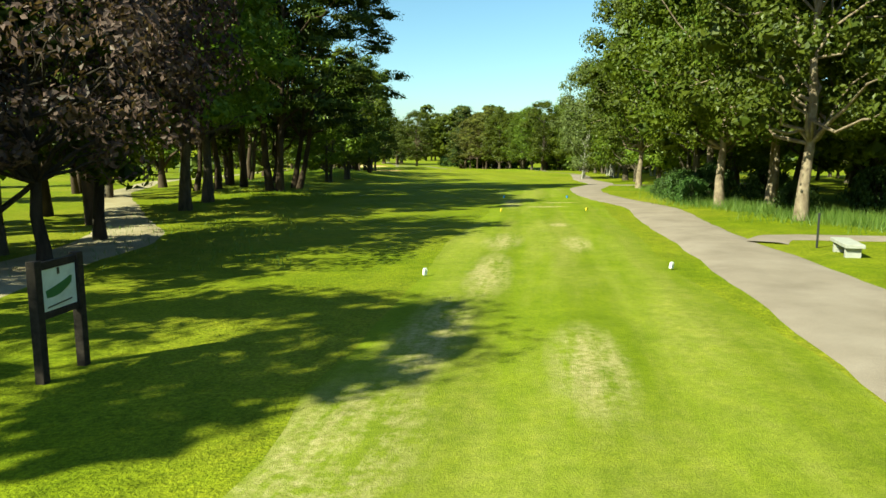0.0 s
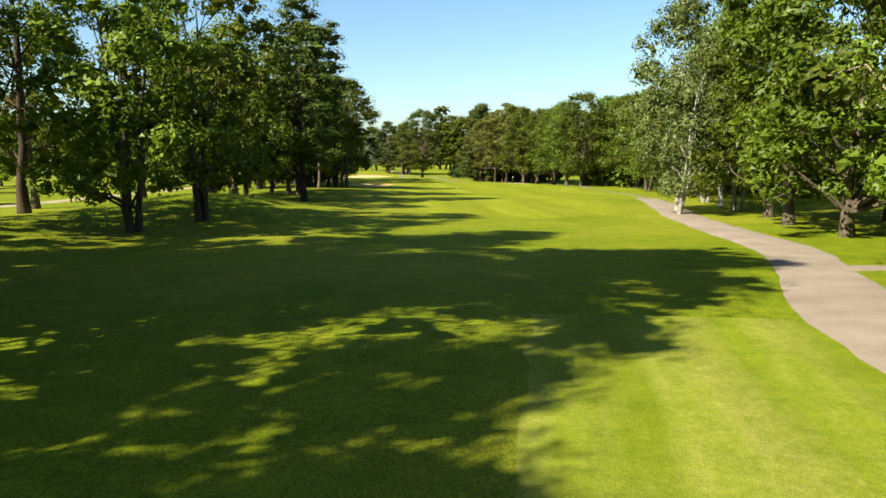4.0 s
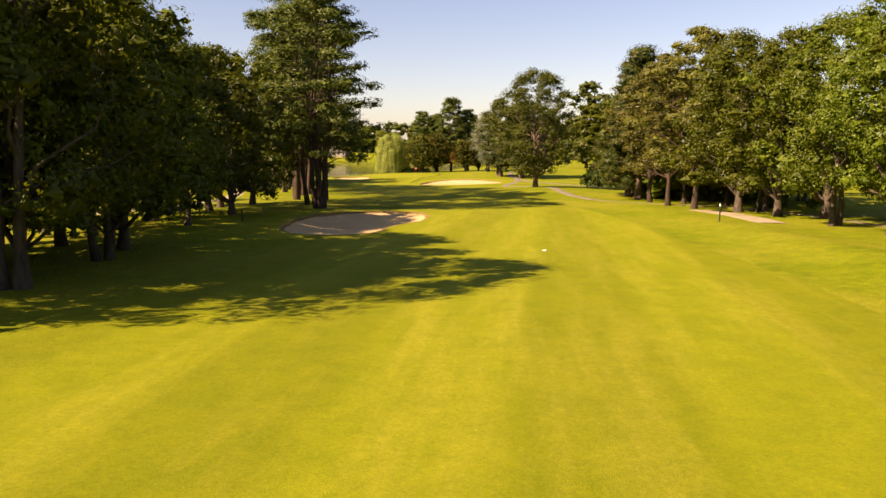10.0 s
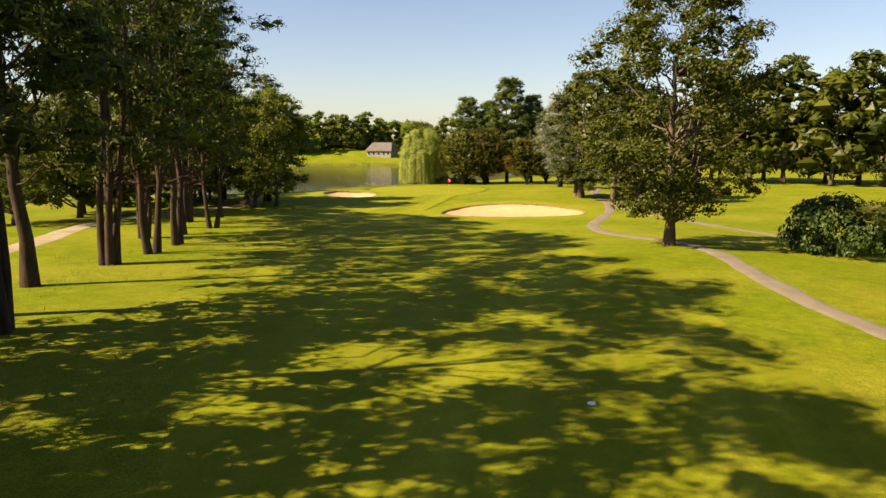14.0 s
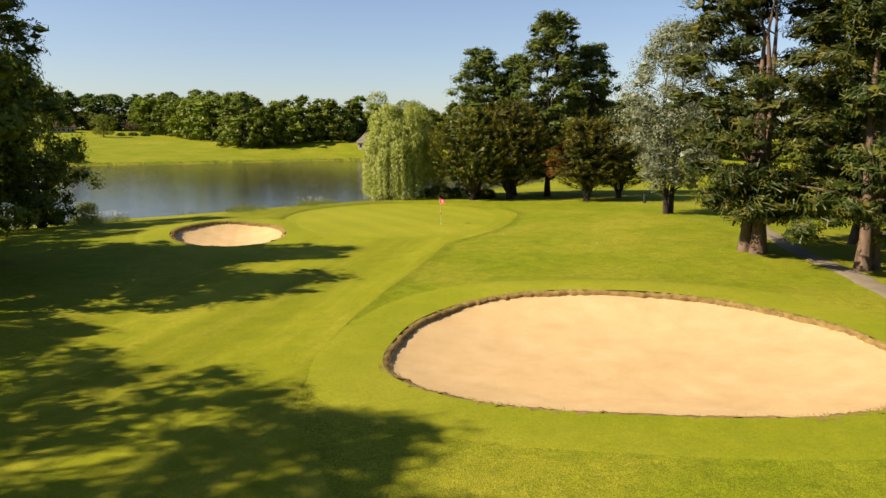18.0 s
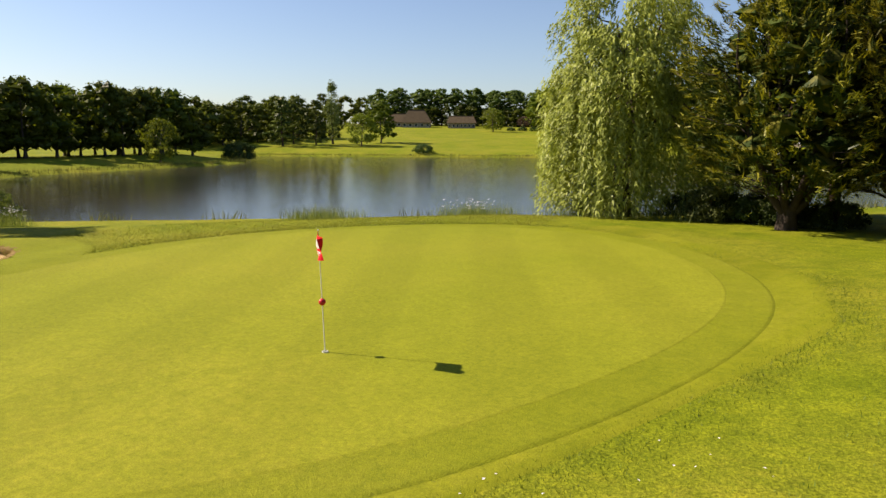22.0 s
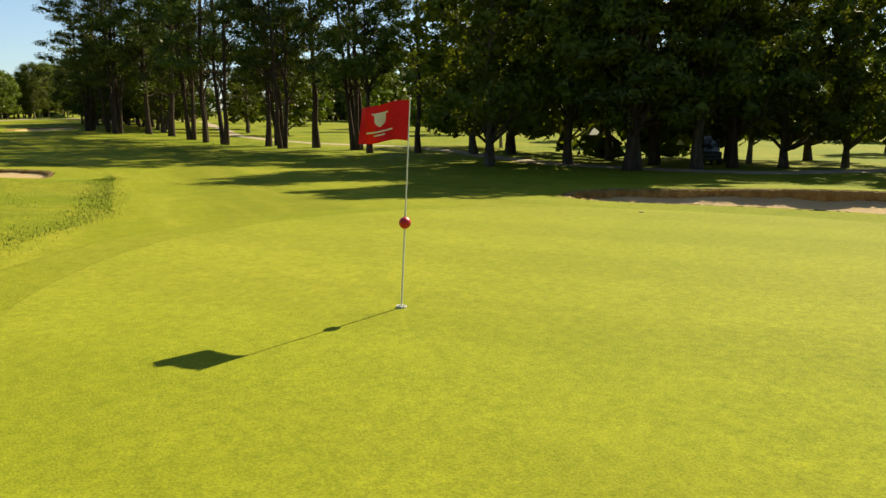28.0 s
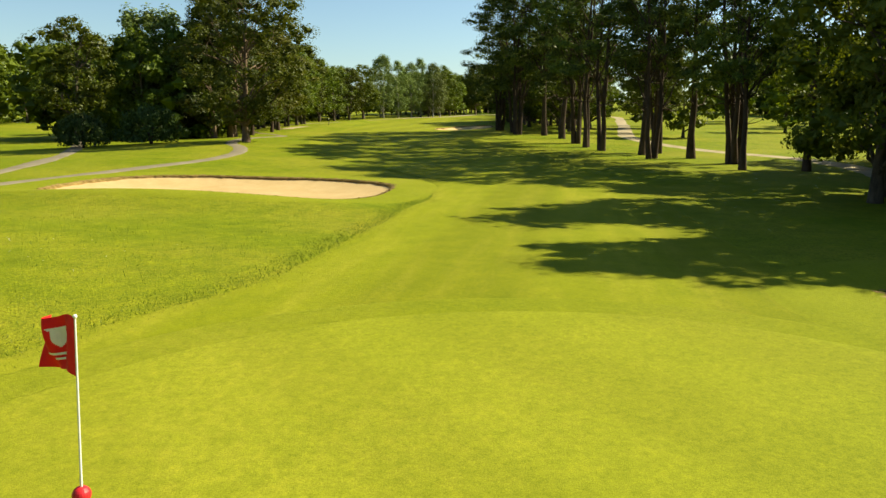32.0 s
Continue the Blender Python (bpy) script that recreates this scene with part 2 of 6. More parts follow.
def foliage(name, dark, light, tip=None, tip_share=0.6, glow=0.24, patch=0.55):
    """Leaves that let some light through, each a little different, in patches."""
    dark, light, tip = dulled(dark, light, tip)
    m = bpy.data.materials.new(name)
    m.use_nodes = True
    nt = m.node_tree
    nt.nodes.remove(nt.nodes["Principled BSDF"])
    out = nt.nodes["Material Output"]
    geo = nt.nodes.new("ShaderNodeNewGeometry")
    info = nt.nodes.new("ShaderNodeObjectInfo")
    c = mixed(nt, geo.outputs["Random Per Island"], dark, light)
    v = coords(nt)
    if tip:
        c = mixed(nt, ramp(nt, noisy(nt, v, patch, 3), ((tip_share, (0, 0, 0)), (tip_share + 0.12, (1, 1, 1)))), c, tip)
    hsv = nt.nodes.new("ShaderNodeHueSaturation")
    wave = nt.nodes.new("ShaderNodeMapRange")
    wave.inputs[3].default_value, wave.inputs[4].default_value = 0.72, 1.30
    nt.links.new(info.outputs["Random"], wave.inputs[0])
    nt.links.new(wave.outputs[0], hsv.inputs["Value"])
    shift = nt.nodes.new("ShaderNodeMapRange")
    shift.inputs[3].default_value, shift.inputs[4].default_value = 0.485, 0.515
    nt.links.new(info.outputs["Random"], shift.inputs[0])
    nt.links.new(shift.outputs[0], hsv.inputs["Hue"])
    nt.links.new(c, hsv.inputs["Color"])
    dif = nt.nodes.new("ShaderNodeBsdfDiffuse")
    tra = nt.nodes.new("ShaderNodeBsdfTranslucent")
    gls = nt.nodes.new("ShaderNodeBsdfGlossy")
    gls.inputs["Roughness"].default_value = 0.45
    mix1, mix2 = nt.nodes.new("ShaderNodeMixShader"), nt.nodes.new("ShaderNodeMixShader")
    mix1.inputs[0].default_value, mix2.inputs[0].default_value = glow, 0.015
    nt.links.new(hsv.outputs[0], dif.inputs[0])
    nt.links.new(mixed(nt, 1.0, hsv.outputs[0], (1.25, 1.2, 0.55), 'MULTIPLY'), tra.inputs[0])
    nt.links.new(dif.outputs[0], mix1.inputs[1])
    nt.links.new(tra.outputs[0], mix1.inputs[2])
    nt.links.new(mix1.outputs[0], mix2.inputs[1])
    nt.links.new(gls.outputs[0], mix2.inputs[2])
    nt.links.new(mix2.outputs[0], out.inputs["Surface"])
    return m


LEAF_OAK = foliage("oak_leaves", (0.068, 0.100, 0.009), (0.185, 0.228, 0.023), glow=0.40)
LEAF_LIGHT = foliage("light_leaves", (0.105, 0.155, 0.014), (0.250, 0.300, 0.036), glow=0.38)
LEAF_MID = foliage("mid_green_leaves", (0.080, 0.122, 0.014), (0.195, 0.240, 0.034), glow=0.40)
LEAF_BIRCH = foliage("birch_leaves", (0.120, 0.165, 0.045), (0.250, 0.300, 0.095))
LEAF_SILVER = foliage("silver_leaves", (0.130, 0.165, 0.080), (0.360, 0.390, 0.270), glow=0.2)
LEAF_PLUM = foliage("plum_leaves", (0.050, 0.030, 0.028), (0.190, 0.115, 0.100))
LEAF_WILLOW = foliage("willow_leaves", (0.190, 0.230, 0.036), (0.46, 0.50, 0.115), glow=0.28)
NEEDLE_PINE = foliage("pine_needles", (0.036, 0.065, 0.012), (0.155, 0.195, 0.030), glow=0.20)
NEEDLE_BROWN = foliage("brownish_needles", (0.080, 0.090, 0.016), (0.230, 0.225, 0.040), glow=0.3)
SPRAY_CYPRESS = foliage("cypress_sprays", (0.020, 0.038, 0.008), (0.062, 0.084, 0.014), (0.180, 0.160, 0.028), 0.50, 0.2, 1.6)
SPRAY_RUST = foliage("rusty_cypress_sprays", (0.022, 0.036, 0.008), (0.070, 0.082, 0.015), (0.190, 0.155, 0.030), 0.50, 0.2, 1.6)
SPRAY_DARK = foliage("dark_cypress_sprays", (0.020, 0.038, 0.008), (0.062, 0.086, 0.014), (0.150, 0.140, 0.024), 0.50, 0.2, 1.6)
SPRAY_GOLD = foliage("golden_spray_ends", (0.160, 0.168, 0.022), (0.400, 0.350, 0.050), glow=0.25)
RUST_LEAF = foliage("dead_rusty_sprays", (0.14, 0.045, 0.015), (0.40, 0.15, 0.045), glow=0.2)
BUSH_LEAF = foliage("bush_leaves", (0.035, 0.070, 0.014), (0.090, 0.140, 0.030), glow=0.15)
REED_LEAF = foliage("reed_blades", (0.120, 0.170, 0.035), (0.290, 0.310, 0.110), glow=0.3)
DRY_BLADE = foliage("dry_grass_blades", (0.13, 0.085, 0.028), (0.38, 0.27, 0.10), glow=0.2)
EDGE_BLADE = foliage("edge_grass_blades", (0.044, 0.080, 0.008), (0.115, 0.165, 0.018), glow=0.25)
BANK_BLADE = foliage("bank_grass_blades", (0.170, 0.185, 0.025), (0.340, 0.310, 0.060), glow=0.25)
TALL_BLADE = foliage("tall_grass_blades", (0.090, 0.160, 0.025), (0.230, 0.300, 0.065), glow=0.35)


def plain(name, color, rough=0.6, spec=0.4, metal=0.0, vary=0.12, scale=8.0):
    m, nt, b = start(name, rough, spec)
    b.inputs["Metallic"].default_value = metal
    v = coords(nt)
    lo, hi = tuple(c * (1 - vary) for c in color), tuple(min(1, c * (1 + vary)) for c in color)
    nt.links.new(ramp(nt, noisy(nt, v, scale, 5), ((0.3, lo), (0.7, hi))), b.inputs["Base Color"])
    return m


WHITE_PAINT = plain("white_paint", (0.78, 0.77, 0.74), 0.5)
YELLOW_PAINT = plain("yellow_paint", (0.75, 0.55, 0.05), 0.5)
BLUE_PAINT = plain("blue_paint", (0.03, 0.22, 0.62), 0.5)
RED_CLOTH = plain("red_cloth", (0.74, 0.014, 0.024), 0.75, 0.2, 0, 0.15, 6)
RED_PLASTIC = plain("red_plastic", (0.58, 0.02, 0.03), 0.35)
WHITE_PRINT = plain("white_print", (0.75, 0.72, 0.72), 0.7)
DARK_WOOD = plain("dark_stained_wood", (0.030, 0.022, 0.018), 0.8, 0.2, 0, 0.5, 14)
PANEL_WHITE = plain("sign_panel", (0.62, 0.66, 0.64), 0.4)
MAP_GREEN = plain("map_green", (0.05, 0.17, 0.06), 0.5)
BLACK_PLASTIC = plain("black_plastic", (0.02, 0.02, 0.022), 0.5)
RUBBER = plain("rubber", (0.025, 0.025, 0.025), 0.85, 0.2)
CART_BODY = plain("cart_body_paint", (0.045, 0.05, 0.055), 0.35, 0.5)
CART_ROOF = plain("cart_roof_paint", (0.30, 0.30, 0.28), 0.5)
METAL = plain("grey_metal", (0.4, 0.4, 0.4), 0.4, 0.5, 0.9)
THATCH = earthy("brown_roof", (0.085, 0.062, 0.036), (0.13, 0.095, 0.056), (0.17, 0.125, 0.075), 1.2, relief=0.05, fine=8)
SLATE = earthy("grey_roof", (0.13, 0.115, 0.095), (0.19, 0.17, 0.14), (0.24, 0.22, 0.18), 1.0, relief=0.03, fine=6)
RENDERED_WALL = plain("rendered_wall", (0.25, 0.21, 0.165), 0.9, 0.2, 0, 0.1, 0.6)
DARK_GLASS = plain("window_glass", (0.02, 0.025, 0.03), 0.08, 0.5)
STUMP_WOOD = plain("cut_wood", (0.16, 0.11, 0.07), 0.9, 0.2, 0, 0.4, 10)


def lake_water():
    m, nt, b = start("lake_water", 0.07, 0.5)
    v = coords(nt, (1, 1, 1))
    b.inputs["Base Color"].default_value = (0.030, 0.032, 0.022, 1)
    nt.links.new(ramp(nt, noisy(nt, v, 0.03, 3), ((0.3, (0.022, 0.026, 0.020)), (0.7, (0.055, 0.050, 0.032)))), b.inputs["Base Color"])
    bumped(nt, b, noisy(nt, v, 1.6, 5), 0.32, 0.07)
    return m


WATER = lake_water()


# ---- mesh helpers ----
def mesh(name, verts, faces, material, smooth=True):
    me = bpy.data.meshes.new(name)
    me.from_pydata(verts if isinstance(verts, list) else verts.tolist(), [], faces if isinstance(faces, list) else faces.tolist())
    me.materials.append(material)
    if smooth:
        me.polygons.foreach_set("use_smooth", [True] * len(me.polygons))
    return me


def part(name, data, material, parent, label=""):
    """One mesh under a thing or under a part; data is a bmesh or a mesh."""
    if isinstance(data, bmesh.types.BMesh):
        me = bpy.data.meshes.new(name)
        data.to_mesh(me)
        data.free()
        me.materials.append(material)
        data = me
    ob = new(name, data)
    ob.parent = parent
    return tagged(ob, label)


def thing(name, x, y, z, turn, label, category, group=""):
    ob = new(name)
    ob.empty_display_size = 0.2
    ob.matrix_world = pose(x, y, z, 0, 0, turn)
    return tagged(ob, label, category, group)


def box(bm, sx, sy, sz, at=(0, 0, 0), turn=(0, 0, 0), bevel=0.0):
    got = bmesh.ops.create_cube(bm, size=1.0, matrix=pose(*at, *turn) @ Matrix.Diagonal((sx, sy, sz, 1)))
    if bevel:
        edges = list({e for v in got["verts"] for e in v.link_edges})
        bmesh.ops.bevel(bm, geom=edges, offset=bevel, segments=2, affect='EDGES', profile=0.6)
    return bm


def rod(bm, r1, r2, a, b, sides=12):
    a, b = Vector(a), Vector(b)
    m = Matrix.Translation((a + b) / 2) @ (b - a).to_track_quat('Z', 'Y').to_matrix().to_4x4()
    bmesh.ops.create_cone(bm, cap_ends=True, segments=sides, radius1=r1, radius2=r2, depth=(b - a).length, matrix=m)
    return bm


def ball(bm, r, at, flat=1.0):
    bmesh.ops.create_uvsphere(bm, u_segments=20, v_segments=12, radius=r, matrix=Matrix.Translation(at) @ Matrix.Diagonal((1, 1, flat, 1)))
    return bm


def made():
    return bmesh.new()


# ---- lie of the land ----
LAKE = np.array([(-12, 38), (-17, 33), (-21, 30), (-27, 21.5), (-33, 14), (-39, 7), (-46, -1), (-58, -8), (-72, -6), (-84, -4), (-91, 12),
                 (-104, 28), (-110, 44), (-121, 66), (-126, 76), (-140, 82), (-156, 90), (-172, 100), (-168, 112), (-150, 122), (-134, 135), (-103, 158),
                 (-74, 188), (-40, 205), (-5, 190), (14, 130), (8, 85), (-3, 55)])
GREEN_AT, GREEN_TURN, GREEN_A, GREEN_B = np.array((-4.76, 4.27)), radians(10.6), 9.07, 12.84
# bunkers: centre, half lengths, turn, squareness, depth
BUNKERS = {"approach": ((12.15, -32.5), (8.6, 6.6), 0.0, 2.9, 0.55), "greenside": ((-15.7, -6.5), (4.0, 7.0), 30.0, 2.2, 0.6), "fairway": ((5.5, -128.0), (4.8, 11.3), -7.0, 2.3, 0.6)}


def rise(a, b, x):
    t = np.clip((x - a) / (b - a), 0, 1)
    return t * t * (3 - 2 * t)


def lake_depth(x, y):
    """Distance to the shore, positive inside the lake."""
    p = np.stack([x, y], -1)
    best = np.full(x.shape, 1e9)
    inside = np.zeros(x.shape, bool)
    for i in range(len(LAKE)):
        a, b = LAKE[i], LAKE[(i + 1) % len(LAKE)]
        ab = b - a
        t = np.clip(((p - a) @ ab) / (ab @ ab), 0, 1)
        best = np.minimum(best, np.hypot(*(np.moveaxis(p - a - t[..., None] * ab, -1, 0))))
        cross = (a[1] > y) != (b[1] > y)
        with np.errstate(divide='ignore', invalid='ignore'):
            inside ^= cross & (x < (b[0] - a[0]) * (y - a[1]) / (b[1] - a[1] + 1e-12) + a[0])
    return np.where(inside, best, -best)


def bell(x, y, cx, cy, rx, ry):
    return np.exp(-(((x - cx) / rx) ** 2 + ((y - cy) / ry) ** 2))


def green_reach(x, y):
    """1 at the edge of the putting green."""
    c, s = math.cos(GREEN_TURN), math.sin(GREEN_TURN)
    u, v = c * (x - GREEN_AT[0]) + s * (y - GREEN_AT[1]), -s * (x - GREEN_AT[0]) + c * (y - GREEN_AT[1])
    return np.hypot(u / GREEN_A, v / GREEN_B)


def bunker_reach(x, y, b):
    (cx, cy), (a, c), turn, n, _ = b
    t = radians(turn)
    u, v = math.cos(t) * (x - cx) + math.sin(t) * (y - cy), -math.sin(t) * (x - cx) + math.cos(t) * (y - cy)
    return (np.abs(u / a) ** n + np.abs(v / c) ** n) ** (1 / n)


def bunker_gap(x, y, b):
    """Rough distance outside the bunker's edge, in metres."""
    q = bunker_reach(x, y, b)
    d = np.hypot(x - b[0][0], y - b[0][1])
    return d * (1 - 1 / np.maximum(q, 1e-6))


def hill(y):
    """The hole runs downhill from the tee to the green."""
    return 0.014 * (np.sqrt((y + 45) ** 2 + 400) - (y + 45)) - 0.0594


def land(x, y):
    x, y = np.asarray(x, float), np.asarray(y, float)
    z = -0.28 + 0.10 * np.sin(x * 0.11 + 1.0) * np.cos(y * 0.07) + 0.06 * np.sin(x * 0.05 - y * 0.16)
    z = z - 0.15 * rise(-240, -290, y)
    z = z + 1.05 * bell(x, y, 20, 4, 15, 26) + 0.75 * bell(x, y, 26, -70, 12, 22) + 0.5 * bell(x, y, -6, -150, 12, 60)
    z = z + 1.25 * bell(x, y, -13.5, -214, 6.5, 8.5) + 0.5 * bell(x, y, -22, -240, 6, 26)
    z = z + 0.5 * bell(x, y, 32.5, -152, 2.6, 26) + 0.22 * bell(x, y, 31.5, -113, 2.2, 9)
    q = green_reach(x, y)
    z = z + hill(y)
    flat = 1 - rise(1.0, 1.5, q)
    z = z * (1 - flat) + flat * (0.012 * (x * 0.3 - y * 0.2))
    back = bell(x, y, -19, 8, 5.5, 14) + bell(x, y, -9, 19.5, 12, 4.0)
    z = z + 0.16 * np.clip(back, 0, 1) * rise(1.0, 1.25, q)
    z = z + 0.55 * bell(x, y, 12, -24.6, 8.5, 2.6) + 0.25 * bell(x, y, -20, -4, 3, 8)
    z = z + 0.16 * bell(x, y, -11.4, -2.6, 2.0, 3.6) * rise(1.0, 1.2, q)
    z = z - 0.06 * bell(x, y, 12.15, -32.5, 11, 9)
    far = 0.7071 * (y - x)
    z = z + np.maximum(0, far - 190) * 0.046 * rise(190, 230, far) * (1 - rise(420, 600, far))+ 10.5 * rise(420, 600, far)
    z = z + 3.6 * bell(x, y, -62, 236, 70, 17)
    d = lake_depth(x, y)
    bank = rise(-13.5, -1.5, d)
    z = z * (1 - bank) - 1.45 * bank - 1.6 * rise(-0.5, 5, d)
    return z


def ground_height(x, y):
    return float(land(np.array([x]), np.array([y]))[0])


def spread(lo, hi, step, out, grow=1.25):
    mid = list(np.arange(lo, hi + step / 2, step))
    a, s = [lo], step
    while a[-1] > -out:
        s *= grow
        a.append(a[-1] - s)
    b, s = [mid[-1]], step
    while b[-1] < out:
        s *= grow
        b.append(b[-1] + s)
    return np.array(a[:0:-1] + mid + b[1:])


def sheet(name, xs, ys, height, material, keep=None):
    gx, gy = np.meshgrid(xs, ys)
    gz = height(gx, gy)
    n = len(xs)
    i, j = np.meshgrid(np.arange(n - 1), np.arange(len(ys) - 1))
    a = (j * n + i).ravel()
    faces = np.stack([a, a + 1, a + n + 1, a + n], -1)
    return mesh(name, np.stack([gx, gy, gz], -1).reshape(-1, 3), faces, material)


def sunk(x, y):
    z = land(x, y)
    for b in BUNKERS.values():
        z = np.where(bunker_gap(x, y, b) < 1.0, z - 1.3, z)
    return z


ys = np.concatenate([np.arange(-2600, -400, 200), np.arange(-400, -325, 12.5), np.arange(-325, -54, 1.5), np.arange(-53.5, 60, 1.0), np.arange(60, 300, 5.0), np.arange(300, 700, 20), np.arange(700, 2700, 200)])
xs = np.concatenate([np.arange(-2600, -500, 200), np.arange(-500, -180, 16), np.arange(-180, -52, 4.0), np.arange(-52, 60, 1.0), np.arange(60, 200, 7), np.arange(200, 500, 25), np.arange(500, 2700, 200)])
ground = tagged(new("ground", sheet("ground", xs, ys, sunk, ROUGH)), "rough golf course grass, uneven and dry in patches", "ground", kind="structure")

water = tagged(new("water", sheet("water", np.linspace(-185, 25, 30), np.linspace(-15, 215, 30), lambda x, y: 0 * x - 1.85, WATER)),
               "calm grey-brown lake reflecting the sky", "lake", kind="structure")


def ribbon(name, centre, width, material, lift=0.035, across=7, wobble=0.12, seed=1):
    """A strip laid over the land along a smooth line through the given places."""
    rng = np.random.default_rng(seed)
    c = np.array(centre, float)
    c = np.vstack([2 * c[0] - c[1], c, 2 * c[-1] - c[-2]])
    pts = []
    for i in range(1, len(c) - 2):
        steps = max(2, int(np.hypot(*(c[i + 1] - c[i])) / 0.8))
        for t in np.linspace(0, 1, steps, endpoint=False):
            p0, p1, p2, p3 = c[i - 1:i + 3]
            pts.append(0.5 * (2 * p1 + (p2 - p0) * t + (2 * p0 - 5 * p1 + 4 * p2 - p3) * t ** 2 + (3 * p1 - p0 - 3 * p2 + p3) * t ** 3))
    pts = np.array(pts + [c[-2]])
    d = np.gradient(pts, axis=0)
    side = np.stack([d[:, 1], -d[:, 0]], -1) / np.hypot(d[:, 0], d[:, 1])[:, None]
    edge = np.convolve(rng.normal(0, 1, len(pts) + 8), np.ones(9) / 3, 'valid') * wobble
    edge2 = np.convolve(rng.normal(0, 1, len(pts) + 8), np.ones(9) / 3, 'valid') * wobble
    w = np.linspace(-0.5, 0.5, across)
    off = w[None, :] * width + np.where(w > 0, 1, 0)[None, :] * edge[:, None] * (2 * w[None, :]) + np.where(w < 0, 1, 0)[None, :] * edge2[:, None] * (2 * w[None, :])
    x, y = pts[:, :1] + side[:, :1] * off, pts[:, 1:] + side[:, 1:] * off
    z = land(x, y) + lift - 0.05 * np.abs(2 * w[None, :]) ** 6
    n = across
    i, j = np.meshgrid(np.arange(n - 1), np.arange(len(pts) - 1))
    a = (j * n + i).ravel()
    return mesh(name, np.stack([x, y, z], -1).reshape(-1, 3), np.stack([a, a + 1, a + n + 1, a + n], -1), material)


def patch(name, outline, material, lift, rings=22):
    """A patch inside an outline (rows of x, y), draped over the land."""
    o = np.array(outline)
    c = o.mean(0)
    n = len(o)
    f = np.append(np.linspace(0.02, 0.982, rings - 2), (0.986, 0.993, 1))
    xy = c + f[:, None, None] * (o - c)
    z = land(xy[..., 0], xy[..., 1]) + lift
    z[-2] -= 0.018
    z[-1] -= 0.045
    v = np.concatenate([xy, z[..., None]], -1).reshape(-1, 3)
    i, j = np.meshgrid(np.arange(n), np.arange(rings))
    a, b = (j * n + i).ravel(), (j * n + (i + 1) % n).ravel()
    faces = [list(range(n))] + np.stack([a, a + n, b + n, b], -1).tolist()
    return mesh(name, v, faces, material)


def green_outline(grow, n=180, wob=0.12):
    t = np.linspace(0, 2 * math.pi, n, endpoint=False)
    w = grow + wob * np.sin(3 * t + 0.7) + wob * np.sin(5 * t)
    u, v = (GREEN_A + w) * np.cos(t), (GREEN_B + w) * np.sin(t)
    c, s = math.cos(GREEN_TURN), math.sin(GREEN_TURN)
    return np.stack([GREEN_AT[0] + c * u - s * v, GREEN_AT[1] + s * u + c * v], -1)


# mown fairway with the approach that wraps round the green
FW_Y = [-220, -219.3, -218, -216, -211, -203, -190, -160, -130, -100, -75, -60, -50, -40, -30, -25, -17, -10, -7, -2, 1, 8, 13, 16, 18, 20]
FW_R = [9, 12, 14.5, 16.4, 18.6, 21.5, 25, 27, 27, 24.5, 20, 15, 8, 2.0, 0.9, 1.3, 1.8, 2.2, 3.6, 5.2, 5.6, 6.1, 4.4, 1.5, -2, -5]
LF_Y = [-220, -219.3, -218, -215, -205, -190, -160, -145, -138, -115, -100, -80, -60, -45, -30, -15, -8, -4, 2, 5, 8, 12, 15, 17, 20]
LF_X = [8, 5.5, 3.8, 2.3, 1.3, 0, 3.5, 4, 8.5, 11.5, 4, -1, -6, -9, -10, -9.4, -10, -12.4, -14.2, -14.6, -14.4, -13, -10.6, -8, -5]
rows = np.arange(-220, 20.01, 0.8)
left, right = np.interp(rows, LF_Y, LF_X), np.interp(rows, FW_Y, FW_R)
k = np.ones(3) / 3
left, right = (np.convolve(np.pad(e, 1, 'edge'), k, 'valid') for e in (left, right))
across = np.concatenate([[0, 0.006], np.linspace(0.02, 0.98, 24), [0.994, 1]])
COLS = len(across)
fx = left[:, None] + (right - left)[:, None] * across[None, :]
fy = np.repeat(rows[:, None], COLS, 1)
fz = land(fx, fy) + 0.016
fz[:, [0, -1]] -= 0.014
fz[[0, -1]] -= 0.014
fi, fj = np.meshgrid(np.arange(COLS - 1), np.arange(len(rows) - 1))
fa = (fj * COLS + fi).ravel()
ff = np.stack([fa, fa + 1, fa + COLS + 1, fa + COLS], -1)
mid = np.stack([fx, fy], -1).reshape(-1, 2)[ff].mean(1)
keep = np.ones(len(ff), bool)
for b in BUNKERS.values():
    keep &= bunker_gap(mid[:, 0], mid[:, 1], b) > 1.2
tagged(new("fairway", mesh("fairway", np.stack([fx, fy, fz], -1).reshape(-1, 3), ff[keep], FAIRWAY)), "closely mown fairway with faint lengthwise stripes", "fairway", kind="structure")
tagged(new("green_collar", patch("green_collar", green_outline(1.0), APRON, 0.037)), "darker mown collar round the putting green", "green collar", kind="structure")
tagged(new("putting_green", patch("putting_green", green_outline(0.0), GREEN, 0.045)), "smooth pale putting green with faint mowing bands", "putting green", kind="structure")
tagged(new("tee_ground", ribbon("tee_ground", [(-22.4, -322), (-19.0, -309), (-15.0, -297), (-10.4, -284), (-5.2, -271), (-1.6, -260), (0.8, -252)], 7.0, TEE, 0.02, 11, 0.16)),
       "mown tee strip with dry worn patches", "tee", kind="structure")
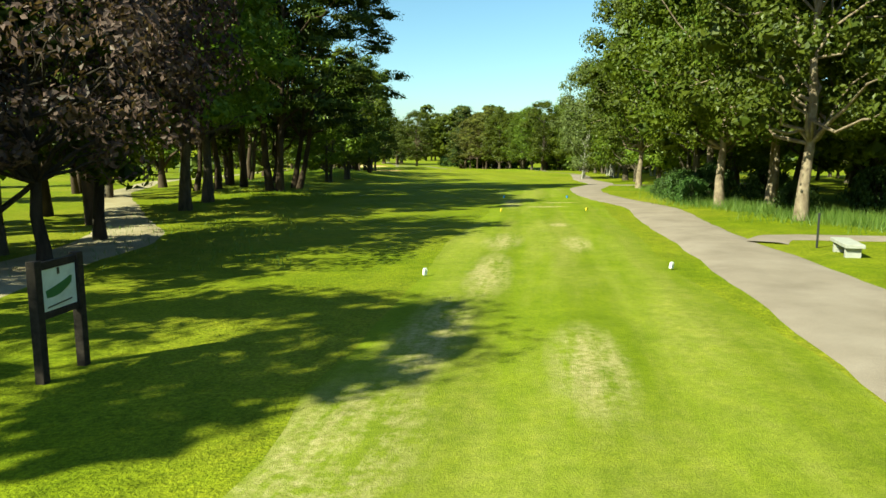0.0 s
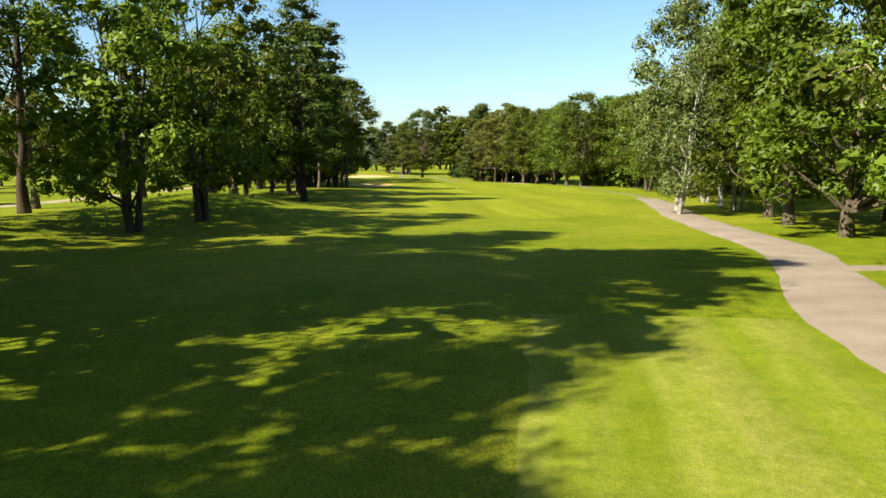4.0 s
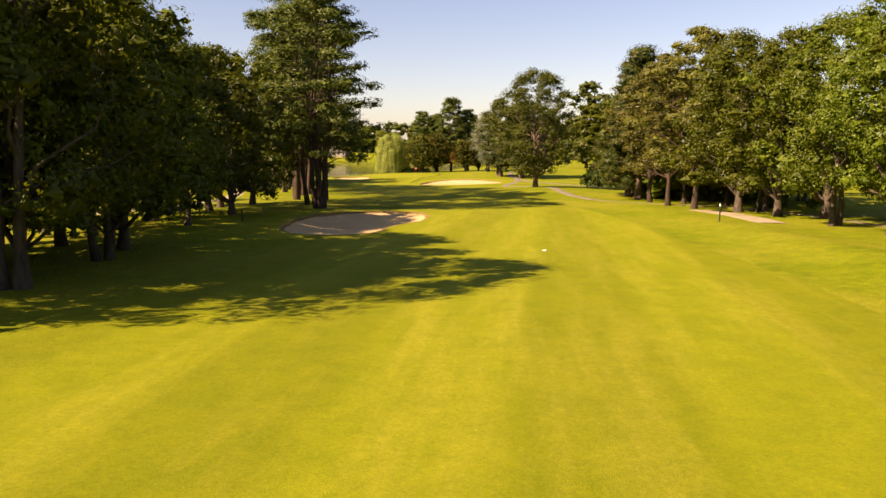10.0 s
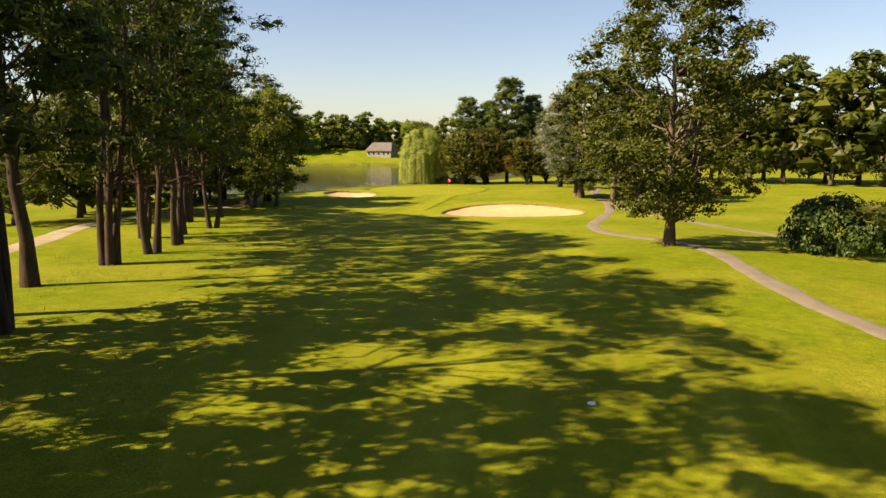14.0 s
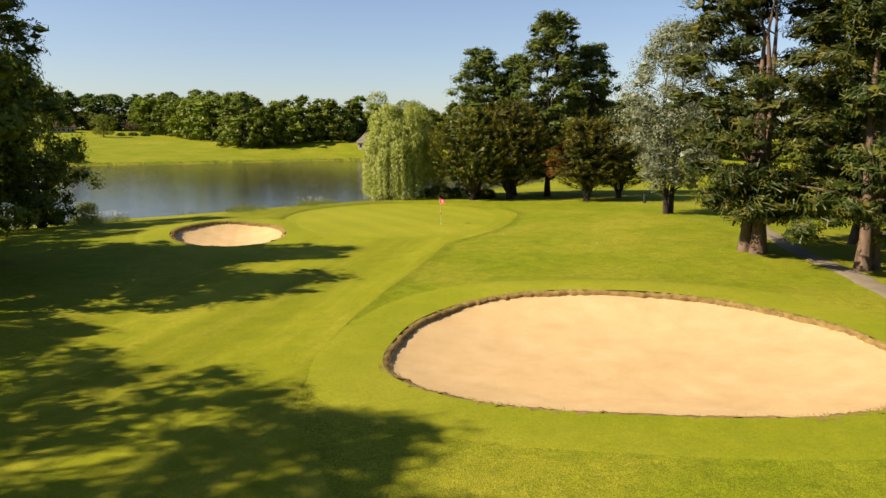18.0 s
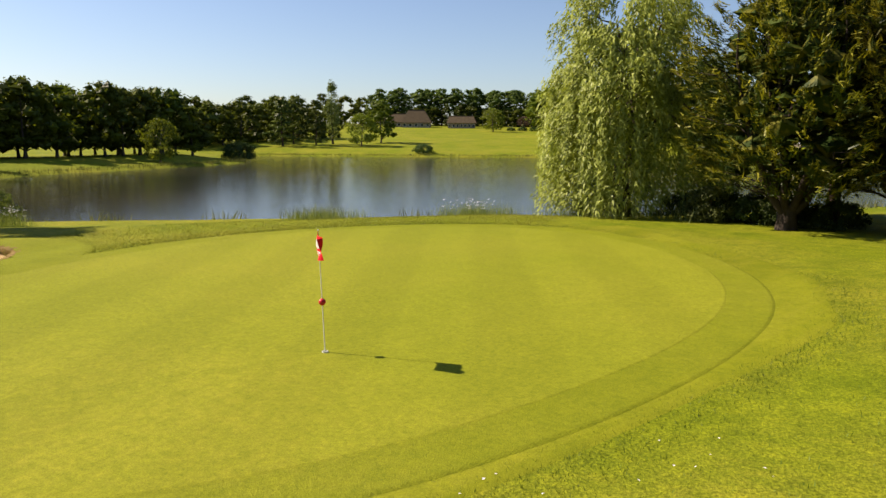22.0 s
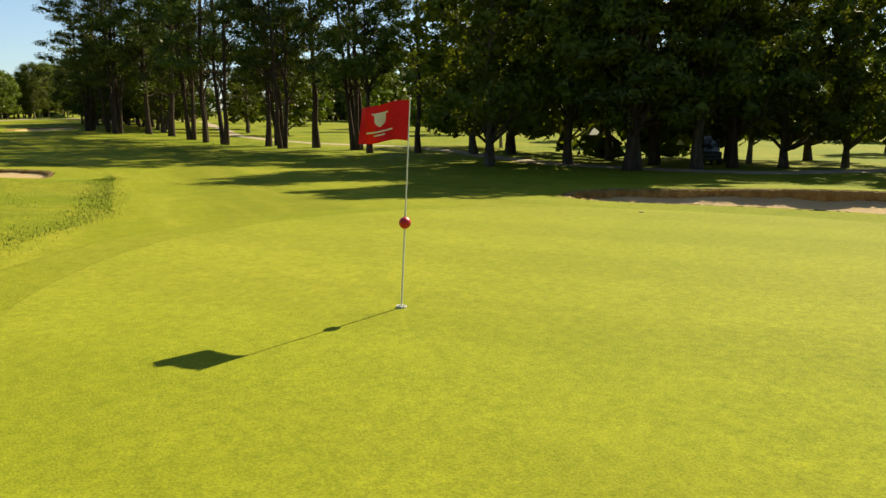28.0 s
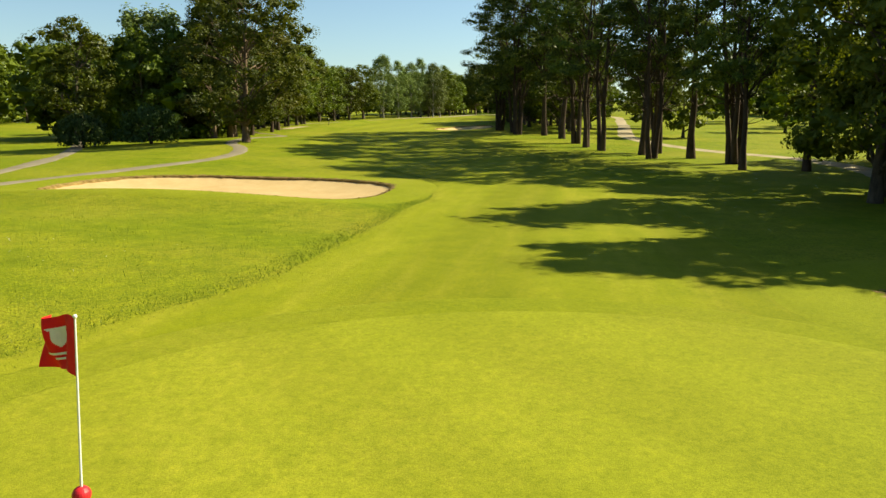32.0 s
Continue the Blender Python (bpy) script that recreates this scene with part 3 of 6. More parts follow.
CART_PATH = [(-18.6, -318), (-14.4, -307), (-11.7, -301), (-9.9, -297.0), (-7.9, -292.0), (-4.75, -283.1), (-1.4, -275.2), (0.2, -267.3), (0.95, -264.0), (2.2, -259.8), (4.9, -253.0), (8.4, -247.2), (11.9, -240.8), (14.9, -232),
             (18.6, -221.5), (22.9, -211.0), (28.6, -196), (33, -183), (35.2, -170), (37.6, -157), (41.5, -146), (44, -133), (42, -117), (37.4, -106.5), (33, -101.3), (29.8, -96), (28, -89),
             (27.4, -81), (27.0, -73), (25.6, -66.5), (22.8, -62), (21.0, -56.5), (20.8, -49.5), (22.0, -43), (23.4, -35), (24.6, -27), (24.9, -19), (24.1, -12), (25, 2), (30, 18), (38, 40)]
tagged(new("cart_path", ribbon("cart_path", CART_PATH[:17], 2.6, GRAVEL, 0.05)), "pale grey gravel cart path beside the tee", "path", kind="structure")
tagged(new("cart_path", ribbon("cart_path", CART_PATH[16:26], 1.05, WORN, 0.047)), "worn dusty cart path half grown over", "path", kind="structure")
tagged(new("cart_path", ribbon("cart_path", CART_PATH[25:], 1.4, GRIT, 0.05)), "pale grey gravel cart path winding beside the trees", "path", kind="structure")
tagged(new("bench_path", ribbon("bench_path", [(-5.9, -290), (-4.6, -288.9), (-2.6, -289.6), (0.5, -291), (5, -294)], 1.3, GRAVEL, 0.055)), "narrow gravel spur to the bench", "path", kind="structure")
tagged(new("woodland_path", ribbon("woodland_path", [(8.2, -246.4), (11, -246.2), (16, -247), (26, -246)], 1.0, GRAVEL, 0.055)), "thin gravel track into the wood", "path", kind="structure")
tagged(new("side_path", ribbon("side_path", [(24.8, -20), (26.4, -27), (28.3, -35), (31.5, -45), (35.5, -54), (42, -66), (50, -80)], 1.3, GRIT, 0.055, seed=4)), "narrow branch of the cart path", "path", kind="structure")
tagged(new("sandy_patch", ribbon("sandy_patch", [(36.0, -117), (36.9, -121), (37.2, -126), (36.9, -131)], 2.2, DIRT, 0.05, seed=6)), "bare sandy patch at the fairway edge", "bare ground", kind="structure")
tagged(new("dirt_track", ribbon("dirt_track", [(-30, -318), (-27, -302), (-25.4, -291), (-25.0, -282), (-28, -268), (-32, -250), (-34, -215), (-30, -180), (-26, -150), (-22, -120), (-19.2, -95),
                                               (-22.5, -75), (-28, -55), (-25.5, -36), (-24.6, -26), (-27.6, -18.6), (-35, -16.6), (-48, -13.8), (-62, -14), (-90, -18)], 2.3, DIRT, 0.05, seed=3)),
       "bare sandy track between the trees", "path", kind="structure")


# ---- bunkers ----
def bunker_outline(b, grow, n=140, seed=0):
    (cx, cy), (a, c), turn, e, _ = b
    t = np.linspace(0, 2 * math.pi, n, endpoint=False)
    w = grow + 0.10 * np.sin(4 * t + seed) + 0.14 * np.sin(3 * t + 2 * seed)
    if c > 10:
        w = w - 1.2 * np.exp(-((t - 5.95) / 0.33) ** 2)
    u = (a + w) * np.sign(np.cos(t)) * np.abs(np.cos(t)) ** (2 / e)
    v = (c + w) * np.sign(np.sin(t)) * np.abs(np.sin(t)) ** (2 / e)
    r = radians(turn)
    return np.stack([cx + math.cos(r) * u - math.sin(r) * v, cy + math.sin(r) * u + math.cos(r) * v], -1)


def bunker(kind, material, label, seed):
    b = BUNKERS[kind]
    rng = np.random.default_rng(seed)
    o = bunker_outline(b, 0.0, seed=seed)
    c, n, depth = np.array(b[0]), len(o), b[4]
    top = tagged(new("sand_bunker"), label, "bunker", "bunkers", "structure")
    # sand: a raked bowl
    f = np.linspace(0.03, 1.0, 20)
    xy = c + f[:, None, None] * (o - c)
    z = land(xy[..., 0], xy[..., 1]) - (0.22 if kind == "greenside" else 0.12) - depth * (1 - f[:, None] ** 3)
    z = z + 0.006 * np.sin(xy[..., 0] * 5 + xy[..., 1] * 2) + 0.03 * np.sin(xy[..., 0] * 0.9) * np.cos(xy[..., 1] * 1.1)
    i, j = np.meshgrid(np.arange(n), np.arange(19))
    a, d = (j * n + i).ravel(), (j * n + (i + 1) % n).ravel()
    faces = [list(range(n))] + np.stack([a, a + n, d + n, d], -1).tolist()
    part("sand", mesh("sand", np.concatenate([xy, z[..., None]], -1).reshape(-1, 3), faces, SAND), SAND, top)
    # lip: ragged dry turf edge
    n = 520
    o = bunker_outline(b, 0.0, n, seed)
    jag = np.convolve(rng.normal(0, 0.30, n + 14), np.ones(15) / 15, 'valid')[:, None] + rng.normal(0, 0.022, (n, 1))
    steps = [(-0.02, -0.36), (-0.06, -0.06), (-0.01, 0.022), (0.24, 0.036)]
    ring = []
    for grow, dz in steps:
        p = bunker_outline(b, grow, n, seed) + jag * (o - c) / np.hypot(*(o - c).T)[:, None] * (1 if grow < 0.2 else 2)
        ring.append(np.concatenate([p, (land(p[:, 0], p[:, 1]) + dz + rng.normal(0, 0.016, n))[:, None]], -1))
    i, j = np.meshgrid(np.arange(n), np.arange(3))
    a, d = (j * n + i).ravel(), (j * n + (i + 1) % n).ravel()
    part("lip", mesh("lip", np.concatenate(ring), np.stack([a, a + n, d + n, d], -1), TURF_EDGE), TURF_EDGE, top, "ragged dry turf edge")
    n = 140
    ring = []
    for grow in np.linspace(0.14, 2.6, 7):
        p = bunker_outline(b, grow, seed=seed)
        ring.append(np.concatenate([p, (land(p[:, 0], p[:, 1]) + (0.04 if grow < 2.3 else 0.0))[:, None]], -1))
    i, j = np.meshgrid(np.arange(n), np.arange(6))
    a, d = (j * n + i).ravel(), (j * n + (i + 1) % n).ravel()
    part("surround", mesh("surround", np.concatenate(ring), np.stack([a, a + n, d + n, d], -1), material), material, top)


bunker("approach", APRON, "wide oval sand bunker with a ragged turf lip", 1)
bunker("greenside", APRON, "greenside sand bunker partly in tree shade", 2)
bunker("fairway", FAIRWAY, "long fairway sand bunker crossed by tree shadows", 3)


# ---- trees ----
def unit(v):
    return v / np.maximum(np.linalg.norm(v, axis=-1, keepdims=True), 1e-9)


def tube(points, radii, sides=7):
    """Vertices and faces of a tapered round limb along points."""
    p, r = np.array(points, float), np.array(radii, float)
    d = unit(np.gradient(p, axis=0))
    ref = np.array((0.31, 0.95, 0.05))
    s = unit(np.cross(d, ref))
    t = np.cross(d, s)
    ang = np.linspace(0, 2 * math.pi, sides, endpoint=False)
    ring = p[:, None] + r[:, None, None] * (np.cos(ang)[None, :, None] * s[:, None] + np.sin(ang)[None, :, None] * t[:, None])
    i, j = np.meshgrid(np.arange(sides), np.arange(len(p) - 1))
    a, b = (j * sides + i).ravel(), (j * sides + (i + 1) % sides).ravel()
    return ring.reshape(-1, 3), np.stack([a, b, b + sides, a + sides], -1)


def join(pieces):
    vs, fs, k = [], [], 0
    for v, f in pieces:
        vs.append(v)
        fs.append(f + k)
        k += len(v)
    return np.concatenate(vs), np.concatenate(fs)


def bend(a, b, sag, rng, n=6):
    """A curved line from a to b that rises first (sag > 0) with some wander."""
    a, b = np.array(a, float), np.array(b, float)
    t = np.linspace(0, 1, n)[:, None]
    p = a + (b - a) * t
    size = np.linalg.norm(b - a)
    p[:, 2] += sag * size * np.sin(t[:, 0] * math.pi)
    p[1:-1] += rng.normal(0, 0.04 * size, (n - 2, 3))
    return p


def leaves(centres, normals, long, wide, rng, along=None, corners=4):
    """Folded diamond leaves, or plain three-cornered ones for trees far off."""
    n = len(centres)
    nor = unit(normals + rng.normal(0, 0.42, (n, 3)))
    ax = rng.normal(0, 1, (n, 3)) if along is None else along + rng.normal(0, 0.35, (n, 3))
    ax = unit(ax - nor * np.sum(ax * nor, 1, keepdims=True))
    sd = np.cross(nor, ax)
    k = rng.uniform(0.7, 1.3, (n, 1))
    l, w = long * k / 2, wide * k / 2
    if corners == 3:
        v = np.stack([centres - ax * l - sd * w, centres - ax * l + sd * w, centres + ax * l * 1.25], 1).reshape(-1, 3)
        return v, np.arange(3 * n).reshape(-1, 3)
    v = np.stack([centres - ax * l, centres + sd * w + nor * w * 0.35, centres + ax * l, centres - sd * w + nor * w * 0.35], 1).reshape(-1, 3)
    return v, np.arange(4 * n).reshape(-1, 4)


def cores(centres, size, flat, rng, split=3):
    """Small uneven eight-sided kernels that give each clump its dense heart."""
    if split > 1:
        size = np.repeat(size, split, 0) * (0.62 if split < 4 else 0.45)
        centres = np.repeat(centres, split, 0) + rng.normal(0, 0.75, (len(size), 3)) * size * np.array((1, 1, flat))
    n = len(centres)
    o = np.array([(1, 0, 0), (0, 1, 0), (-1, 0, 0), (0, -1, 0), (0, 0, 1), (0, 0, -1)], float)
    v = centres[:, None] + o[None] * (size * rng.uniform(0.5, 1.35, (n, 6)))[..., None] * np.array((1, 1, flat)) + rng.normal(0, 0.08, (n, 6, 3))
    f = np.array([(0, 1, 4), (1, 2, 4), (2, 3, 4), (3, 0, 4), (1, 0, 5), (2, 1, 5), (3, 2, 5), (0, 3, 5)])
    return v.reshape(-1, 3), (np.arange(n)[:, None, None] * 6 + f[None]).reshape(-1, 3)


def crown_points(rng, count, base, top, radius, profile, inner=0.35, lobes=5):
    """Clump centres spread through a crown whose outline has lobes."""
    u = rng.uniform(0, 1, count)
    th = rng.uniform(0, 2 * math.pi, count)
    ph = rng.uniform(0, 6, 4)
    r = radius * profile(u) * (1 + 0.16 * np.sin(lobes * th + ph[0] + 3 * u) + 0.13 * np.sin(3 * th + 7 * u + ph[1]))
    f = inner + (1 - inner) * rng.uniform(0, 1, count) ** 0.55
    return np.stack([r * f * np.cos(th), r * f * np.sin(th), base + (top - base) * u], -1)


def broad(u):
    return np.sqrt(np.clip(1 - (1.95 * u - 0.80) ** 2 / 1.35, 0.02, 1))


def domed(u):
    return np.clip(np.sqrt(np.clip(1 - u ** 2.6, 0, 1)) * (0.62 + 0.5 * np.sqrt(u + 0.02)), 0.05, 1)


def conic(u):
    return np.clip(1.02 - 0.86 * u ** 1.05, 0.08, 1) * (0.8 + 0.2 * np.sin(np.minimum(u * 9, 1.57)))


def column(u):
    return np.clip(np.sin(np.clip(u * 0.93 + 0.07, 0, 1) * math.pi) ** 0.55, 0.12, 1)


TREES = {}


def grow(kind, seed, high, trunk_r, clear, radius, profile, clumps, per, leaf, clump_r, flat=0.7, stems=1, wood=None, green=None, up=0.5, limbs=12, lean=0.0, spiky=False, droop=0.0, inner=0.35, lobes=5, corners=4, heart=0.0, round_sides=10, dead=0):
    """Meshes of one tree: trunk, limbs, crown."""
    rng = np.random.default_rng(seed)
    spread_at = np.zeros(3)
    cl = crown_points(rng, clumps, clear, high, radius, profile, inner, lobes)
    cl[:, 0] += lean * cl[:, 2]
    # stems
    pieces = []
    tops = []
    for s in range(stems):
        off = np.zeros(3) if stems == 1 else np.array((math.cos(6.28 * s / stems + seed), math.sin(6.28 * s / stems + seed), 0)) * trunk_r * 1.1
        reach = radius * (0.03 if spiky else 0.10 if stems == 1 else 0.22)
        tip = np.array((off[0] * (1 + reach * 3) + lean * high + rng.uniform(-1, 1) * reach, off[1] * (1 + reach * 3) + rng.uniform(-1, 1) * reach, high * (0.84 if spiky and stems > 2 else 0.9 if spiky else 0.80)))
        line = off + np.array((0, 0, -0.25)) + (tip - off) * np.linspace(0, 1, 9)[:, None]
        line[1:-1, :2] += np.cumsum(rng.normal(0, 0.0055 * high, (7, 2)), 0)
        line[:, 0] += lean * 0.25 * high * np.sin(np.linspace(0, math.pi, 9))
        rr = trunk_r * (1 if stems == 1 else 0.72)
        rad = rr * (1 - np.linspace(0, 1, 9)) ** 0.8 * np.array([1.45, 1.0] + [0.95] * 7) + 0.025
        pieces.append(tube(line, rad, round_sides))
        tops.append((line, rad))
    tv, tf = join(pieces)
    # limbs reach towards clumps
    pieces = []
    for c in cl[rng.permutation(len(cl))[:limbs]]:
        line, rad = tops[rng.integers(len(tops))]
        z = min(max(c[2] - rng.uniform(0.12, 0.30) * high * (0.25 if spiky else 1), clear * 0.75), high * 0.85)
        k = int(np.argmin(np.abs(line[:, 2] - z)))
        r0 = max(0.035, rad[k] * 0.5)
        p = bend(line[k], c, 0.06 if not droop else 0.22, rng, 6)
        pieces.append(tube(p, np.linspace(r0, 0.018, 6), 5))
    for i in range(dead):
        line, rad = tops[i % len(tops)]
        k = rng.integers(2, 6)
        th, size = rng.uniform(0, 6.28), rng.uniform(1.2, 3.4)
        tip = line[k] + np.array((size * math.cos(th), size * math.sin(th), size * rng.uniform(-0.15, 0.4)))
        pieces.append(tube(bend(line[k], tip, 0.08, rng, 5), np.linspace(0.05, 0.012, 5), 4))
    lv, lf = join(pieces)
    tv, tf = join([(tv, tf), (lv, lf)])
    # crown
    n = clumps * per
    c = np.repeat(cl, per, 0)
    cr = clump_r * rng.uniform(0.65, 1.3, (clumps, 1))
    d = unit(rng.normal(0, 1, (n, 3))) * rng.uniform(0.25, 1, (n, 1)) ** 0.33
    d[:, 2] *= flat
    pts = c + d * np.repeat(cr, per, 0)
    out = pts - np.array((0, 0, clear + 0.35 * (high - clear)))
    nor = unit(out) * 0.3 + np.array((0, 0, up * 0.6)) + unit(d) * 1.1
    along = None
    if spiky:
        along = unit(np.stack([out[:, 0], out[:, 1], np.full(n, 0.2 * radius)], -1)) + np.array((0, 0, 0.25))
    cv, cf = leaves(pts, nor, leaf[0], leaf[1], rng, along, corners)
    verts, faces = cv, cf.tolist()
    if heart:
        kv, kf = cores(cl - np.array((0, 0, 0.12)) * cr * flat, min(0.78, 1.3 * heart) * cr, flat, rng, 6 if round_sides > 5 else 1)
        verts, faces = np.concatenate([cv, kv]), faces + (kf + len(cv)).tolist()
    verts[:, 2] = np.maximum(verts[:, 2], 0.12)
    TREES[kind] = (mesh("trunk", tv, tf, wood), mesh("crown", verts, faces, green, False))


def cypress(kind, seed, high, radius, clear, wood, green, tips):
    """A vase of fanning stems carrying layered upswept sprays with golden ends."""
    rng = np.random.default_rng(seed)
    pieces = [tube(np.array([(0, 0, -0.25), (0, 0, 0.35), (0.05, 0, 0.95)]), np.array((0.46, 0.36, 0.30)), 10)]
    stems = []
    for i in range(8):
        th, r, z = 0.785 * i + rng.normal(0, 0.2), radius * rng.uniform(0.22, 0.62), high * rng.uniform(0.62, 0.96)
        t = np.linspace(0, 1, 9)[:, None]
        line = np.array((0, 0, 0.45)) + np.concatenate([r * math.cos(th) * t ** 0.75, r * math.sin(th) * t ** 0.75, z * t ** 1.15], 1)
        line[1:-1] += np.cumsum(rng.normal(0, 0.05, (7, 3)), 0)
        pieces.append(tube(line, np.linspace(0.17, 0.03, 9), 7))
        stems.append(line)
    stems = np.concatenate(stems)
    n, per = 640, 34
    u = rng.uniform(0, 1, n) ** 0.9
    th = rng.uniform(0, 2 * math.pi, n)
    prof = np.where(u > 0.34, np.sqrt(np.clip(1 - ((u - 0.34) / 0.70) ** 2, 0.02, 1)), 0.70 + 0.30 * u / 0.34)
    lobe = 1 + 0.14 * np.sin(3 * th + seed) + 0.10 * np.sin(5 * th + 7 * u + 2 * seed) + 0.08 * np.sin(9 * th + 11 * u)
    shell = np.where(rng.uniform(0, 1, n) < 0.7, rng.uniform(0.82, 1.06, n), rng.uniform(0.35, 0.8, n))
    r = radius * prof * lobe * shell
    end = np.stack([r * np.cos(th), r * np.sin(th), clear + u * (high - clear)], -1)
    d = unit(np.stack([np.cos(th), np.sin(th), rng.uniform(0.22, 0.55, n) + 0.9 * u ** 2], -1))
    side = unit(np.cross(d, np.array((0, 0, 1.0))))
    size = rng.uniform(0.9, 2.0, n)
    s = rng.uniform(0, 1, (n, per)) ** 0.8
    w = rng.uniform(-1, 1, (n, per)) * (0.26 * np.sin(math.pi * np.clip(s, 0.05, 0.97) ** 0.8)) * size[:, None]
    pts = end[:, None] - d[:, None] * (size[:, None] * (1 - s))[..., None] + side[:, None] * w[..., None]
    pts[..., 2] += 0.06 * rng.normal(0, 1, (n, per)) - 0.12 * np.abs(w)
    along = d[:, None] + side[:, None] * (1.1 * w / size[:, None])[..., None] + np.array((0, 0, 0.12))
    nor = np.array((0, 0, 1.0)) - 0.25 * d[:, None] + 0 * pts
    cv, cf = leaves(pts.reshape(-1, 3), nor.reshape(-1, 3), 0.30, 0.065, rng, along.reshape(-1, 3), 3)
    golden = (s.ravel() > 0.70) & (np.repeat(shell, per) > 0.8) & (rng.uniform(0, 1, n * per) < 0.75)
    pick = rng.permutation(n)[:70]
    for i in pick:
        foot = end[i] - d[i] * size[i] * 0.9
        k = int(np.argmin(np.linalg.norm(stems - (foot - np.array((0, 0, 0.9))), axis=1)))
        pieces.append(tube(bend(stems[k], foot + d[i] * 0.5 * size[i], 0.0, rng, 5), np.linspace(0.045, 0.012, 5), 4))
    mid = np.stack([0.52 * r * np.cos(th), 0.52 * r * np.sin(th), clear + 0.35 + 0.86 * u * (high - clear)], -1)[:190]
    kv, kf = cores(mid, rng.uniform(0.40, 0.80, (190, 1)), 0.6, rng, 1)
    me = mesh("crown", np.concatenate([cv, kv]), cf.tolist() + (kf + len(cv)).tolist(), green, False)
    me.materials.append(tips)
    me.polygons.foreach_set("material_index", golden.astype(int).tolist() + [0] * len(kf))
    tv, tf = join(pieces)
    TREES[kind] = (mesh("trunk", tv, tf, wood), me)


def willow(kind, seed, high=12.3, radius=4.3, wood=None, green=None):
    """Boughs that end in mounds, each hung with long strands of narrow leaves."""
    rng = np.random.default_rng(seed)
    line = bend((0, 0, -0.2), (0.3, 0.2, high * 0.62), 0, rng, 7)
    tv, tf = tube(line, np.linspace(0.45, 0.14, 7), 10)
    pieces, pts, nor, al = [], [], [], []
    for i in range(46):
        th, u = 2.4 * i, (i + 0.5) / 46
        r = radius * math.sqrt(1 - 0.72 * u) * rng.uniform(0.66, 1.10) if u < 0.8 else radius * rng.uniform(0.15, 0.72)
        top = np.array((r * math.cos(th), r * math.sin(th), high * (0.36 + 0.58 * u) * rng.uniform(0.84, 1.06)))
        pieces.append(tube(bend(line[rng.integers(3, 7)], top - (0, 0, 0.4), 0.12, rng, 6), np.linspace(0.09, 0.02, 6), 5))
        size = rng.uniform(0.6, 1.35)
        for q_ in range(30):
            a, q = rng.uniform(0, 6.28), math.sqrt(rng.uniform(0, 1))
            t = top + np.array((size * q * math.cos(a), size * q * math.sin(a), size * 0.8 * (1 - q * q)))
            hang = rng.uniform(0.5, 1.9) if q_ % 3 else rng.uniform(1.2, 2.8)
            if u < 0.4 and q_ % 2:
                hang = t[2] - rng.uniform(0.05, 1.3)
            hang = min(hang, t[2] - rng.uniform(0.05, 0.7))
            n = max(4, int(hang / 0.055))
            s = np.linspace(0, 1, n)
            outward = unit(np.array((t[0] + 0.6 * size * math.cos(a), t[1] + 0.6 * size * math.sin(a), 0.01)))
            p = t + outward * (0.4 * np.sqrt(s))[:, None] + np.array((0, 0, 1)) * (-hang * s + 0.2 * np.sin(s * 3))[:, None]
            pts.append(p + rng.normal(0, 0.11, (n, 3)))
            nor.append(np.tile(outward * 0.8 + (0, 0, 0.6), (n, 1)))
            al.append(np.tile((0, 0, -0.8), (n, 1)) + outward * 0.5)
    lv, lf = join(pieces)
    cv, cf = leaves(np.concatenate(pts), np.concatenate(nor), 0.26, 0.085, rng, np.concatenate(al), 3)
    cv[:, 2] = np.maximum(cv[:, 2], 0.05)
    tv, tf = join([(tv, tf), (lv, lf)])
    TREES[kind] = (mesh("trunk", tv, tf, wood), mesh("crown", cv, cf, green, False))


# oaks and other broadleaved trees
for s in range(4):
    grow(f"oak{s}", 10 + s, 16, 0.30, (3.0, 2.4, 3.4, 2.7)[s], (5.2, 5.6, 4.8, 5.3)[s], broad, 100, 80, (0.25, 0.175), 1.25, wood=BARK_OAK, green=LEAF_OAK, limbs=26, heart=0.52, stems=(1, 1, 1, 2)[s], corners=3)
grow("tall_oak0", 18, 17, 0.24, 4.6, 4.6, broad, 120, 120, (0.19, 0.13), 1.2, wood=BARK_OAK, green=LEAF_LIGHT, limbs=30, heart=0.45, corners=3)
for s in range(2):
    grow(f"fine_oak{s}", 15 + s, 16, 0.30, (2.8, 3.2)[s], 5.2, broad, 120, 150, (0.175, 0.12), 1.2, wood=BARK_OAK, green=LEAF_OAK, limbs=30, heart=0.5, stems=(1, 2)[s], corners=3)
for s in range(2):
    grow(f"light{s}", 20 + s, 15, 0.24, (2.0, 2.6)[s], (5.0, 4.4)[s], broad, 100, 92, (0.235, 0.16), 1.22, heart=0.5, corners=3, wood=BARK_OAK, green=LEAF_LIGHT, limbs=20, stems=(3, 1)[s])
grow("single0", 25, 18, 0.30, 2.4, 5.9, column, 250, 112, (0.21, 0.14), 1.02, heart=0.44, wood=BARK_RED, green=LEAF_MID, limbs=60, inner=0.3, lobes=4)
for s in range(2):
    grow(f"near_oak{s}", 27 + s, 15.5, 0.21, (3.6, 3.2)[s], 4.8, broad, 140, 170, (0.20, 0.14), 1.2, heart=0.44, wood=BARK_SPOT, green=(LEAF_MID, LEAF_OAK)[s], limbs=40, inner=0.25)
